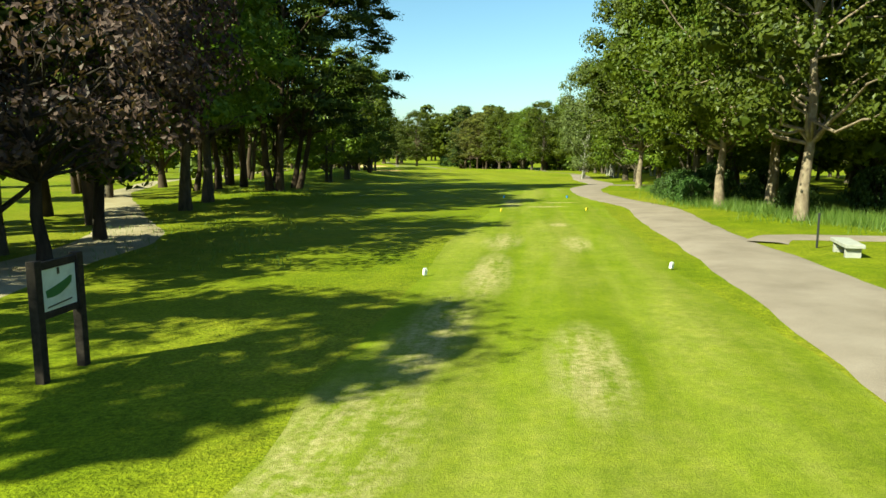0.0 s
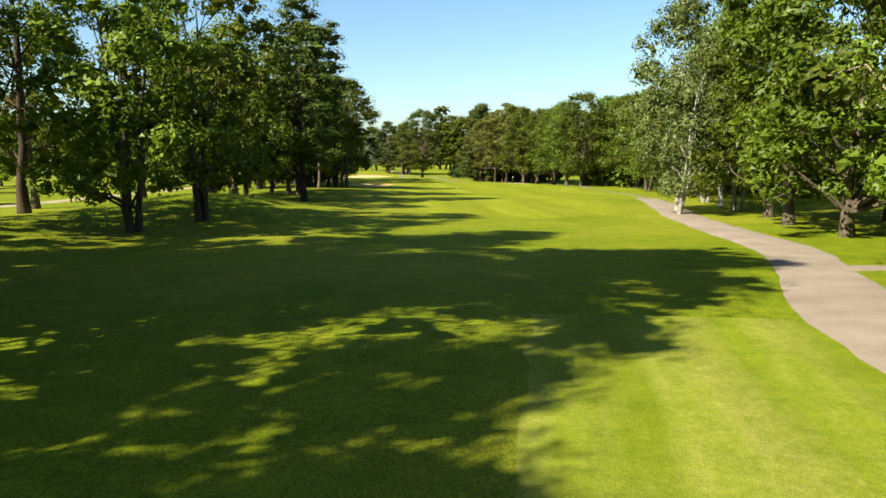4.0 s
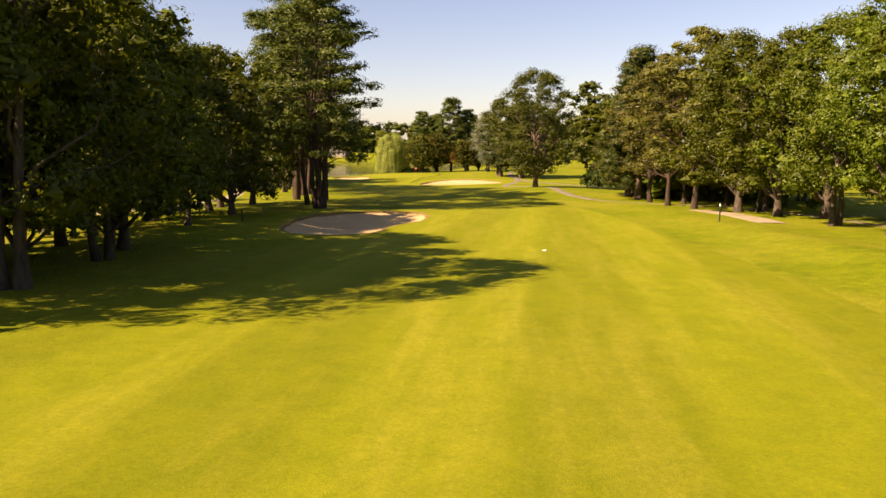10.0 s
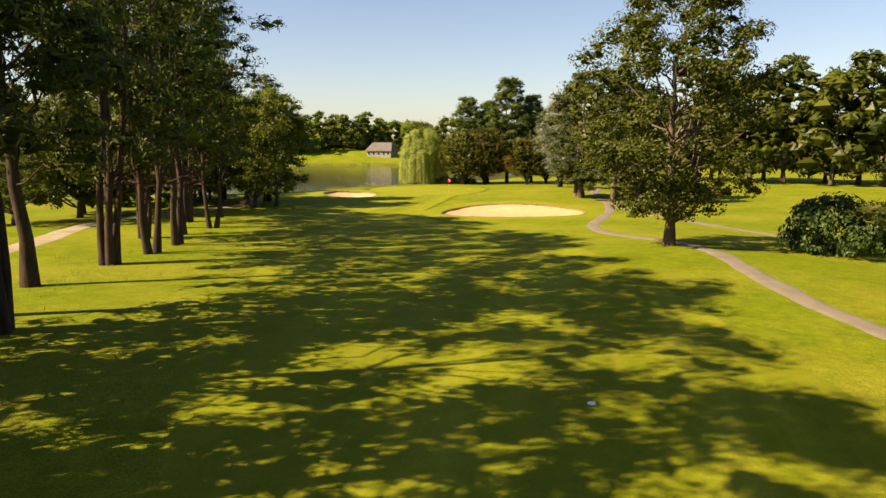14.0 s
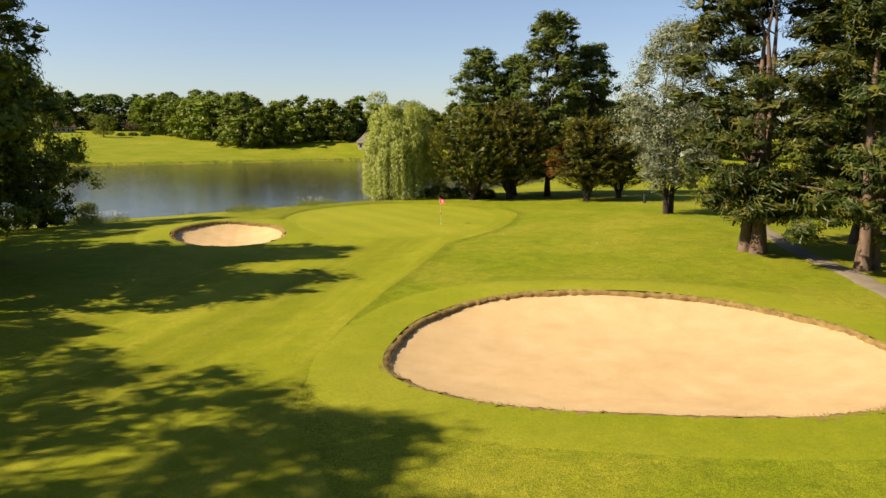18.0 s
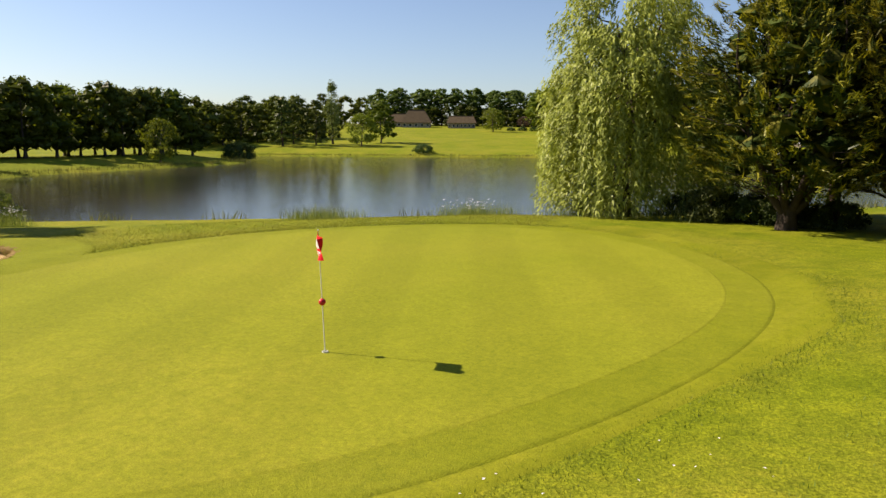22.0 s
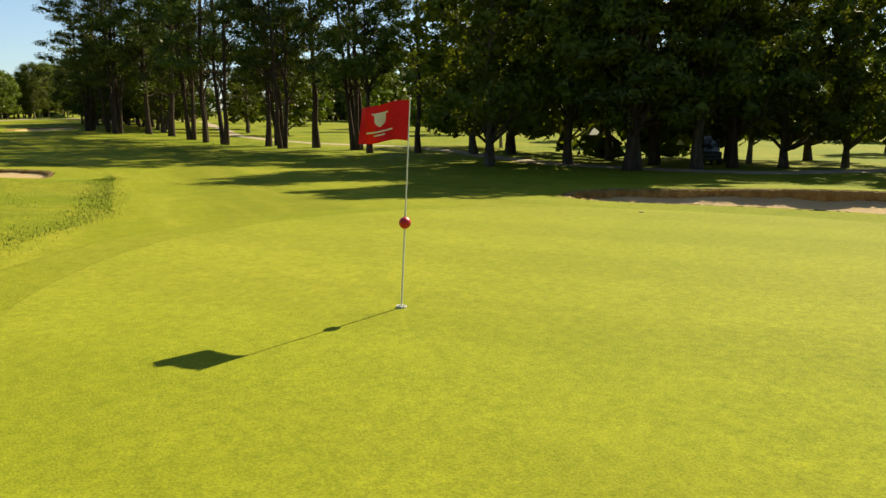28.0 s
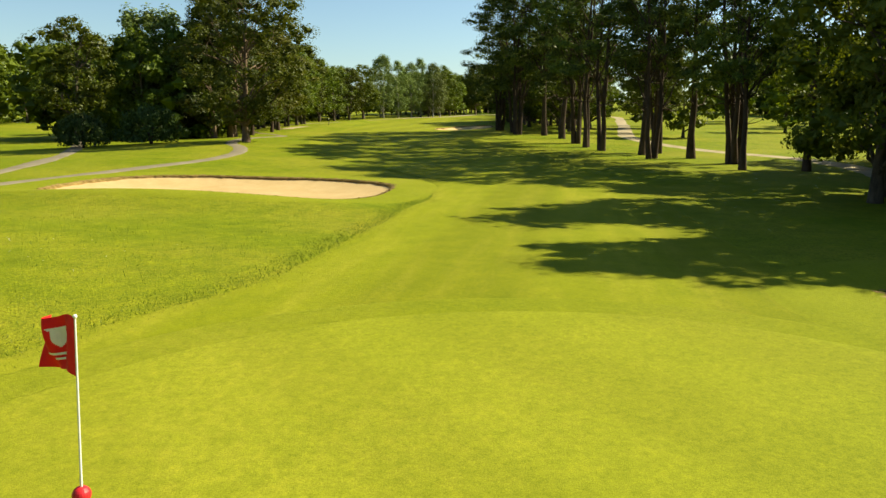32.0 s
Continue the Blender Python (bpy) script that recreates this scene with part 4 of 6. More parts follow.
for s in range(2):
    grow(f"birch{s}", 30 + s, 16, 0.17, 2.0, 3.9, column, 115, 80, (0.25, 0.16), 0.95, heart=0.32, flat=1.0, corners=3, wood=BARK_PALE, green=LEAF_BIRCH, limbs=18, stems=(1, 2)[s], up=0.2, lean=(0.0, 0.03)[s])
grow("silver0", 35, 13.5, 0.24, 2.2, 3.7, column, 170, 190, (0.135, 0.09), 0.95, heart=0.35, wood=BARK_DARK, green=LEAF_SILVER, limbs=20, stems=2, up=0.2)
grow("plum0", 36, 8.5, 0.17, 2.9, 4.4, broad, 120, 78, (0.20, 0.12), 0.8, wood=BARK_DARK, green=LEAF_PLUM, limbs=60, stems=1)
# pines
for s in range(3):
    grow(f"pine{s}", 40 + s, 22, 0.27, (7.6, 6.6, 8.6)[s], (5.2, 5.8, 4.8)[s], domed, 84, 86, (0.36, 0.105), 1.35, heart=0.42, flat=0.38, dead=16, corners=3, wood=BARK_PINE, green=NEEDLE_PINE, up=0.7, limbs=26, stems=(1, 2, 1)[s], lean=(0.0, 0.015, 0.03)[s], inner=0.2)
grow("goldpine0", 48, 17, 0.26, 4.0, 5.4, domed, 115, 100, (0.34, 0.11), 1.15, heart=0.6, flat=0.42, corners=3, wood=BARK_PINE, green=NEEDLE_BROWN, up=0.7, limbs=30, inner=0.15)
grow("pinefull0", 45, 21, 0.30, 3.6, 5.0, domed, 135, 100, (0.34, 0.11), 1.3, heart=0.62, flat=0.42, dead=10, corners=3, wood=BARK_PINE, green=NEEDLE_PINE, up=0.7, limbs=30, inner=0.15)
grow("pinespire0", 145, 20, 0.30, 2.6, 5.4, lambda u: np.clip(1.0 - 0.80 * u ** 2.2, 0.15, 1), 185, 90, (0.34, 0.11), 1.25, heart=0.62, flat=0.5, corners=3, wood=BARK_PINE, green=NEEDLE_PINE, up=0.6, limbs=26, inner=0.15)
grow("pinewide0", 43, 25, 0.32, 6.0, 7.6, domed, 165, 125, (0.36, 0.11), 1.5, heart=0.58, flat=0.33, dead=14, corners=3, wood=BARK_PINE, green=NEEDLE_PINE, up=0.7, limbs=40, stems=2, inner=0.15)
grow("pineclump0", 44, 22, 0.26, 4.6, 5.2, domed, 115, 105, (0.36, 0.105), 1.25, heart=0.44, flat=0.42, dead=16, corners=3, wood=BARK_PINE, green=NEEDLE_PINE, up=0.6, limbs=26, stems=4, inner=0.2)
grow("fir1", 47, 18, 0.28, 2.4, 4.9, conic, 135, 84, (0.34, 0.11), 1.1, heart=0.52, flat=0.36, corners=3, wood=BARK_PINE, green=NEEDLE_BROWN, up=0.6, limbs=30, inner=0.2)
grow("thin0", 49, 17, 0.17, 4.6, 2.2, column, 80, 44, (0.34, 0.11), 0.85, flat=0.6, wood=BARK_RED, green=NEEDLE_BROWN, up=0.4, limbs=22)
# cypresses with upswept sprays
for s in range(1, 4):
    grow(f"cypress{s}", 50 + s, (9.5, 9.0, 14, 12.5)[s], 0.34, (0.9, 1.1, 1.4, 1.5)[s], (4.4, 4.5, 4.0, 3.6)[s], (broad, broad, conic, column)[s], 130, 150, (0.32, 0.06), 1.05, heart=0.6, flat=0.36, corners=3, stems=(4, 4, 2, 3)[s], wood=(BARK_DARK, BARK_DARK, BARK_RED, BARK_RED)[s],
         green=(SPRAY_CYPRESS, SPRAY_RUST, SPRAY_DARK, SPRAY_DARK)[s], up=0.6, limbs=20, spiky=True, inner=0.2, lobes=7)
cypress("fancypress0", 150, 9.6, 4.3, 1.7, BARK_DARK, SPRAY_CYPRESS, SPRAY_GOLD)
cypress("fancypress1", 151, 9.2, 4.3, 1.9, BARK_DARK, SPRAY_RUST, SPRAY_GOLD)
grow("alder0", 65, 10.5, 0.20, 0.5, 4.0, column, 150, 95, (0.21, 0.14), 0.85, heart=0.45, flat=0.8, stems=4, wood=BARK_DARK, green=LEAF_OAK, limbs=26, corners=3)
grow("alder1", 66, 8.5, 0.17, 0.4, 3.4, column, 120, 95, (0.21, 0.14), 0.8, heart=0.45, flat=0.8, stems=4, wood=BARK_DARK, green=LEAF_LIGHT, limbs=22, corners=3)
willow("willow0", 60, wood=BARK_OAK, green=LEAF_WILLOW)
# farther and smaller
for s in range(3):
    grow(f"far_oak{s}", 70 + s, 14, 0.28, 2.2, 5.2, broad, 76, 13, (0.64, 0.52), 1.5, wood=BARK_OAK, green=LEAF_OAK, limbs=3, corners=3, heart=0.62, round_sides=5)
for s in range(2):
    grow(f"far_pine{s}", 75 + s, 17, 0.3, 1.6, 5.4, (domed, lambda u: np.clip(1.04 - 0.82 * u ** 1.5, 0.12, 1))[s], 64, 13, (0.74, 0.44), 1.5, flat=0.5, wood=BARK_PINE, green=NEEDLE_PINE, up=0.7, limbs=3, corners=3, heart=0.66, round_sides=5)
for s in range(3):
    grow(f"far_mass{s}", 90 + s, (15, 13, 16)[s], 0.25, 0.5, (6.6, 6.2, 5.6)[s], broad, 60, 13, (0.68, 0.54), 1.8, wood=BARK_OAK, green=(LEAF_OAK, LEAF_LIGHT, LEAF_OAK)[s], limbs=3, corners=3, heart=0.6, round_sides=5)
grow("lombardy0", 78, 17, 0.22, 1.6, 1.5, column, 95, 26, (0.42, 0.28), 0.75, flat=1.2, wood=BARK_DARK, green=LEAF_BIRCH, up=0.3, limbs=6)
grow("round0", 79, 6.5, 0.16, 0.9, 3.2, broad, 80, 34, (0.34, 0.22), 0.8, wood=BARK_OAK, green=LEAF_LIGHT, limbs=8)
grow("bush0", 80, 2.3, 0.07, 0.15, 2.3, lambda u: np.sqrt(np.clip(1 - u ** 2.2, 0.02, 1)), 110, 46, (0.20, 0.13), 0.5, stems=4, wood=BARK_DARK, green=BUSH_LEAF, limbs=10, inner=0.5)
grow("shrub0", 81, 2.6, 0.06, 0.2, 1.7, broad, 70, 40, (0.18, 0.11), 0.5, stems=3, wood=BARK_OAK, green=LEAF_BIRCH, limbs=8)

NAMES = {"oak": ("oak_tree", "oak tree"), "light": ("broadleaf_tree", "tree"), "near_oak": ("oak_tree", "oak tree"), "fine_oak": ("oak_tree", "oak tree"), "tall_oak": ("oak_tree", "oak tree"), "single": ("broadleaf_tree", "tree"), "birch": ("birch_tree", "birch"), "silver": ("poplar_tree", "poplar"), "plum": ("plum_tree", "plum tree"),
         "pine": ("pine_tree", "pine tree"), "pineclump": ("pine_tree", "pine tree"), "goldpine": ("pine_tree", "pine tree"), "pinefull": ("pine_tree", "pine tree"), "pinewide": ("pine_tree", "pine tree"), "pinespire": ("pine_tree", "pine tree"), "fir": ("conifer_tree", "conifer"), "thin": ("larch_tree", "larch"), "cypress": ("cypress_tree", "cypress"), "fancypress": ("cypress_tree", "cypress"), "willow": ("willow_tree", "willow"),
         "alder": ("alder_tree", "alder"), "far_mass": ("oak_tree", "oak tree"), "far_oak": ("oak_tree", "oak tree"), "far_pine": ("pine_tree", "pine tree"), "lombardy": ("poplar_tree", "poplar"), "round": ("small_tree", "tree"), "bush": ("bush", "bush"), "shrub": ("shrub", "shrub")}
LABELS = {"oak": "leafy green oak with a dark trunk in grass", "tall_oak": "tall slender oak with a clean dark trunk", "fine_oak": "broad leafy oak at the edge of the fairway", "near_oak": "tall oak beside the path with sunlit lower branches", "light": "fresh light-green broadleaved tree in full leaf", "single": "tall lone tree with reddish trunk beside the path", "birch": "pale-barked birch with airy yellowish leaves",
          "silver": "silvery-leaved poplar with a dark double trunk", "plum": "purple-leaved plum tree with dark bare limbs", "pine": "tall dark pine with bare trunk and flat crown", "pinefull": "tall dark pine with a dense layered crown", "pinespire": "dark pine with a full pointed crown", "pinewide": "huge dark pine with wide heavy branches", "pineclump": "several pine stems rising from one foot",
          "fir": "broad dark conifer with layered branches", "thin": "slender brownish larch with a bare red trunk", "fancypress": "dark spreading cypress with golden-tipped upswept sprays", "cypress": "spreading cypress with yellow-tipped upswept sprays", "willow": "weeping willow with pale strands hanging to the ground",
          "alder": "bushy alder with several stems at the lakeside", "far_mass": "bushy broadleaved tree at the wood edge", "goldpine": "spreading pine with brownish yellow needles", "far_oak": "round-headed oak in the wood beyond", "far_pine": "distant dark pine with a rounded crown", "lombardy": "narrow upright poplar with silvery leaves", "round": "small round-headed tree standing in grass",
          "bush": "dense dark evergreen bush on the grass", "shrub": "loose pale-green shrub near the water"}
tree_rng = np.random.default_rng(5)


def tree(kind, x, y, high=1.0, wide=None, turn=None, group="trees lining the fairway", tilt=0.0, label="", fat=1.0):
    base = kind.rstrip("0123456789")
    name, category = NAMES[base]
    turn = tree_rng.uniform(0, 360) if turn is None else turn
    wide = fat * high * tree_rng.uniform(0.92, 1.08) if wide is None else wide
    ob = new(name)
    ob.matrix_world = pose(x, y, ground_height(x, y), 0, tilt, 0) @ pose(0, 0, 0, 0, 0, turn) @ Matrix.Diagonal((wide, wide, high, 1))
    tagged(ob, label or LABELS[base], category, group)
    for n, me in zip(("trunk", "crown"), TREES[kind]):
        part(n, me, None, ob)
    return ob


def stand(kinds, places, high=(0.9, 1.1), group="trees lining the fairway", fat=1.0):
    for i, (x, y) in enumerate(places):
        tree(kinds[i % len(kinds)], x, y, tree_rng.uniform(*high), group=group, fat=fat)


def wood(kinds, a, b, depth, step, high, group, jitter=2.0):
    """Rows of trees from a to b, set back to the right-hand side of that line."""
    a, b = np.array(a, float), np.array(b, float)
    d = b - a
    side = np.array((d[1], -d[0])) / np.hypot(*d)
    n = max(1, int(np.hypot(*d) / step))
    for r in range(depth):
        for i in range(n):
            p = a + d * (i + 0.5 * (r % 2)) / n + side * r * step * 0.95 + tree_rng.uniform(-jitter, jitter, 2)
            tree(kinds[tree_rng.integers(len(kinds))], p[0], p[1], tree_rng.uniform(*high), group=group)


def far_wood(kinds, a, b, depth, step, high, label, jitter=3.0):
    """A wood too far off to tell its trees apart: all of it in one mesh."""
    a, b = np.array(a, float), np.array(b, float)
    d = b - a
    side = np.array((d[1], -d[0])) / np.hypot(*d)
    n = max(1, int(np.hypot(*d) / step))
    vs, fs, ms, mats, k = [], [], [], [], 0
    for r in range(depth):
        for i in range(n):
            p = a + d * (i + 0.5 * (r % 2)) / n + side * r * step * 0.95 + tree_rng.uniform(-jitter, jitter, 2)
            s, t = tree_rng.uniform(*high), tree_rng.uniform(0, 6.28)
            for me in TREES[kinds[tree_rng.integers(len(kinds))]]:
                co = np.empty(len(me.vertices) * 3, np.float32)
                me.vertices.foreach_get("co", co)
                co = co.reshape(-1, 3) * s
                x, y = math.cos(t) * co[:, 0] - math.sin(t) * co[:, 1], math.sin(t) * co[:, 0] + math.cos(t) * co[:, 1]
                vs.append(np.stack([x + p[0], y + p[1], co[:, 2] + ground_height(p[0], p[1])], -1))
                m = me.materials[0]
                if m not in mats:
                    mats.append(m)
                fs += [[v + k for v in q.vertices] for q in me.polygons]
                ms += [mats.index(m)] * len(me.polygons)
                k += len(co)
    me = mesh("distant_wood", np.concatenate(vs), fs, mats[0], False)
    for m in mats[1:]:
        me.materials.append(m)
    me.polygons.foreach_set("material_index", ms)
    tagged(new("distant_wood", me), label, "woods", kind="stuff")


# beside the tee
tree("plum0", -25.0, -290.4, 0.86, 0.85, 40)
tree("plum0", -25.4, -283.6, 1.28, 1.0, 200)
tree("oak0", -34.5, -304.5, 0.92, 0.85)
tree("oak3", -27.4, -287.2, 0.80, 0.9, 20)
tree("pinefull0", -27.3, -276.2, 0.98, 0.86, 200)
tree("pinefull0", -31.0, -270.5, 0.9, 1.1)
tree("tall_oak0", -24.6, -269.3, 1.02, 1.1, 40)
tree("tall_oak0", -24.0, -264.2, 1.06, 1.1, 170)
tree("pinewide0", -20.2, -255.6, 0.98, 1.0, 30)
tree("pinewide0", -18.6, -252.0, 0.80, 0.85, 185, tilt=10, label="dark pine with a leaning reddish trunk")
stand(["pine0", "pine2", "pine1"], [(-22.6, -250.8), (-24.4, -252.2), (-26.2, -252.8)], (0.86, 0.98))
tree("pine1", -24.0, -245.6, 1.05, 1.0, 100)
tree("pinefull0", -20.2, -243.0, 1.06, 0.92, 20)
stand(["oak1", "oak3"], [(-33.5, -297), (-31.5, -290.2)], (0.70, 0.78))
tree("pine1", -23.2, -232.0, 0.74, 1.0, 10)
stand(["oak0", "far_pine0", "oak2", "pine2"], [(-27.2, -247.5), (-30.4, -238.6), (-26.5, -227), (-23.6, -218.5), (-27.3, -206), (-22.6, -191)], (0.95, 1.12))
stand(["oak3", "pine1"], [(-31.2, -257), (-35, -249)], (0.95, 1.12))
stand(["far_oak0", "far_oak2"], [(-38.5, -305), (-38.5, -294), (-37.5, -280)], (0.7, 0.85))
tree("light0", -12.4, -224.8, 0.98, 0.88, 60)
tree("light0", -14.8, -229.8, 0.85, 0.85, 200)
stand(["oak1", "light1", "oak2"], [(-15.6, -203), (-14.8, -199.5), (-13.1, -201.8), (-15.2, -197.5), (-13.2, -187.5)], (0.75, 0.9))
tree("pinefull0", -6.9, -201.4, 0.82, 0.84, 140)
tree("oak1", -12.4, -206.0, 0.85, 0.9)
tree("pinefull0", -7.5, -188.0, 0.84, 1.0, 255)
tree("pine0", -7.0, -180.9, 0.52, 0.6)
stand(["oak0", "far_oak1"], [(-13.6, -181.3), (-10.9, -177.8), (-13.4, -164.2), (-13.3, -160), (-9.4, -160.8), (-13.4, -151)], (0.72, 0.85))
tree("thin0", -5.2, -168.9, 1.0)
tree("fine_oak0", -8.1, -165.1, 0.95, 1.0)
tree("fine_oak1", -1.4, -161.4, 0.95, 1.0)
stand(["oak1", "oak0", "light1", "oak3"], [(-15.2, -156.3), (-11.6, -159.8), (-9.4, -158.3), (-6.2, -160), (-6.9, -155), (-4.9, -157), (-2.4, -159.3), (-2.3, -153.6), (-3.4, -149.5), (-7.5, -148), (-12, -142)], (0.76, 0.88))
stand(["oak2", "oak1"], [(-11.4, -129), (-12.4, -120), (-10.8, -117.4), (-16.5, -124)], (0.88, 1.0))
tree("oak1", -6.0, -125.2, 0.72, 0.85, 50)
stand(["oak2", "oak1"], [(-12.0, -111), (-10.3, -105.6)], (0.92, 1.02))
tree("oak2", -5.5, -136.0, 0.56, 0.6)
stand(["fine_oak1", "fine_oak0"], [(-5.4, -147.0), (-8.6, -142.8)], (0.84, 0.90))
tree("oak3", -9.8, -132.0, 0.90, 0.95, 120)
tree("oak0", -15.0, -136.0, 1.05, 1.1, 30)
stand(["oak2", "far_oak1"], [(-24, -112), (-27.5, -128), (-31, -142), (-26.5, -98)], (0.72, 0.85))
tree("pineclump0", -0.9, -113.6, 1.0, 1.25)
tree("pine1", -3.4, -106.6, 1.04, 1.15)
tree("pineclump0", -3.7, -98.4, 1.14, 1.12, 75)
stand(["pine0", "pine2", "pineclump0", "pine1"], [(-7.4, -96.8), (-9.3, -89.5), (-10.4, -81.2), (-11.0, -75.3)], (1.10, 1.24))
stand(["pine1", "pineclump0", "pine0", "pine2"], [(-12.0, -70), (-16.8, -66.5), (-14.9, -63.6), (-18.2, -58.8), (-14.8, -58.2), (-20, -53)], (0.96, 1.08))
stand(["pine0", "pine2"], [(-19.0, -47.5), (-23.2, -47.2)], (0.72, 0.8))
tree("light1", -19.4, -29.7, 1.0, 1.0, 30)
tree("light1", -21.2, -32.6, 0.9, 0.95, 200)
tree("pinefull0", -23.4, -22.2, 0.84, 0.88)
# beside the lake and beyond the green
stand(["far_mass0", "far_oak1"], [(-33, -36), (-37, -45), (-41, -33), (-34, -50)], (0.85, 1.0), "trees beside the green")
stand(["oak2", "pinefull0", "oak0"], [(-26.6, -43.8), (-30.4, -44), (-30.6, -32), (-24.2, -28.4), (-29, -26), (-24.0, -22.3), (-27.4, -21.2), (-30.6, -21.6)], (0.80, 0.94), "trees beside the green")
stand(["oak1", "light1", "birch0"], [(-33.4, -20.4), (-36.6, -18.8), (-35.4, -24.4), (-41.0, -18.2), (-37.2, -12.7), (-37, -56), (-35, -58.5), (-36.5, -27), (-40, -31), (-43.5, -26)], (0.68, 0.85), "trees beside the green")
tree("alder1", -38.6, -7.6, 1.3, 1.25, group="trees beside the green")
tree("alder0", -34.6, -3.0, 1.18, 1.05, group="trees beside the green")
tree("willow0", -9.6, 28.2, 1.06, 1.14, 20, "trees beyond the green")
tree("fancypress0", -0.2, 24.8, 1.12, 1.12, 10, "trees beyond the green")
tree("fancypress0", 4.0, 25.8, 1.22, 1.1, 130, "trees beyond the green")
tree("pinespire0", 8.4, 30.6, 1.08, 1.05, 60, "trees beyond the green")
tree("pinespire0", -0.4, 32.4, 0.90, 0.95, 10, "trees beyond the green")
tree("pinespire0", 4.2, 33.0, 0.86, 0.95, 110, "trees beyond the green")
tree("pinespire0", 13.5, 34.0, 0.92, 0.9, 190, "trees beyond the green")
rusty = tree("fancypress1", 12.8, 21.0, 1.0, 1.05, 75, "trees beyond the green", label="dark cypress with a rust-brown dying branch")
drng = np.random.default_rng(77)
dead = np.repeat(np.array((-0.3, 3.1, 4.3)) + drng.normal(0, 1, (26, 3)) * (0.75, 0.75, 0.7), 26, 0) + drng.normal(0, 0.2, (26 * 26, 3))
dbv, dbf = leaves(dead, np.tile((0, 0, 1.0), (len(dead), 1)), 0.32, 0.09, drng, np.tile((-0.3, 0.9, 0.5), (len(dead), 1)), 3)
tagged(part("dead_branch", mesh("dead_branch", dbv, dbf, RUST_LEAF, False), RUST_LEAF, rusty), "rust-brown dead spray", kind="stuff")
tree("fancypress1", 16.6, 26.0, 0.9, 0.95, 250, "trees beyond the green")
tree("silver0", 18.9, 4.4, 1.15, 1.15, 30, "trees beyond the green")
tree("cypress3", 21.3, -13.2, 1.42, 1.35, 0, "trees beside the cart path")
tree("cypress2", 26.2, -16.9, 1.25, 1.3, 120, "trees beside the cart path")
tree("cypress3", 29.5, -8.0, 1.35, 1.3, 240, "trees beside the cart path")
tree("single0", 24.8, -68.8, 1.02, 1.12, 300, "trees beside the cart path")
tree("bush0", 35.6, -69.4, 1.65, 1.35, 0, "bushes")
tree("bush0", 40.8, -65.5, 1.45, 1.0, 250, "bushes")
# the far side of the fairway
stand(["oak1", "oak3", "oak0"], [(44.0, -84.5), (47.5, -92), (50, -79), (43.5, -98), (53, -100), (57, -88), (48, -106)], (0.76, 0.92))
stand(["far_mass0", "far_mass1"], [(47, -87), (51, -94), (46.5, -111), (45.5, -102), (55, -83)], (0.7, 0.9))
stand(["far_mass2"], [(38.4, -89.2), (41.0, -94.5), (40.2, -85.8)], (0.80, 0.92), "trees beside the cart path")
tree("cypress2", 36.2, -86.8, 1.3, 1.4, 40)
tree("cypress2", 35.8, -92.6, 1.35, 1.4, 160)
tree("cypress1", 39.5, -89.5, 1.2, 1.1, 220)
for lx, ly in ((45.5, -85.5), (43.2, -86.2), (41.2, -86.8)):
    tree("lombardy0", lx, ly, 0.98, 1.2, group="narrow poplars behind the wood")
tree("goldpine0", 36.3, -114.0, 1.0, 1.0, 100)
tree("goldpine0", 35.4, -108.0, 0.92, 0.9, 40)
stand(["goldpine0", "oak1", "fir1"], [(35.6, -99.6), (40.8, -97), (41.6, -108), (38.4, -103.5)], (0.78, 0.9))
stand(["fine_oak0", "fine_oak1"], [(38.6, -119.4), (41.2, -118.2), (40.2, -124), (40.7, -132.5), (40.8, -139.4), (41.3, -145.5)], (0.86, 1.02), fat=1.05)
stand(["oak1", "oak3", "oak0", "oak2"], [(43.2, -126), (46.8, -143), (47.4, -151), (45.6, -158.5), (47.2, -133), (43.5, -166.5)], (0.86, 1.02), fat=1.05)
stand(["oak1", "oak3", "oak0", "oak2"], [(41.8, -174.5), (39.8, -182.5), (37.6, -190.5), (46.5, -178), (44, -188)], (0.78, 0.92), fat=1.12)
stand(["birch0", "birch1"], [(33.5, -198.5), (30.2, -204.5), (27.4, -211.5), (25.2, -217.2), (21.2, -215.6), (36, -208)], (0.95, 1.1))
tree("birch1", 19.4, -219.2, 0.78, 0.8, 90, tilt=8)
stand(["oak1", "oak0", "light1"], [(23.5, -223.5), (20.4, -229.6), (27.5, -229), (18.0, -237.0), (22.6, -239.5), (16.8, -243.8), (27, -240), (14.2, -252.6), (15.6, -257), (21, -250)], (0.8, 1.0))
stand(["near_oak0", "near_oak1"], [(10.0, -252.5), (2.2, -275.8), (4.4, -276.8), (6.2, -268.6), (0.4, -283.9)], (1.02, 1.15))
stand(["light1", "oak2"], [(11.7, -257.3), (9.0, -262.4), (9.6, -279.8)], (0.85, 1.0))
stand(["oak0", "light1", "oak3"], [(8, -288.5), (4.5, -296), (1.5, -304), (10.5, -271), (12, -281), (14, -291), (9, -301)], (0.85, 1.0))
wood(["far_oak1", "far_oak2", "far_oak0"], (17, -310), (26, -252), 3, 7.0, (0.9, 1.1), "trees in the wood")
wood(["far_mass0", "far_mass2"], (50, -205), (52, -120), 1, 7.0, (0.82, 0.95), "trees in the wood")
wood(["far_oak0", "far_oak2"], (32, -252), (50, -212), 2, 7.0, (0.62, 0.75), "trees in the wood")
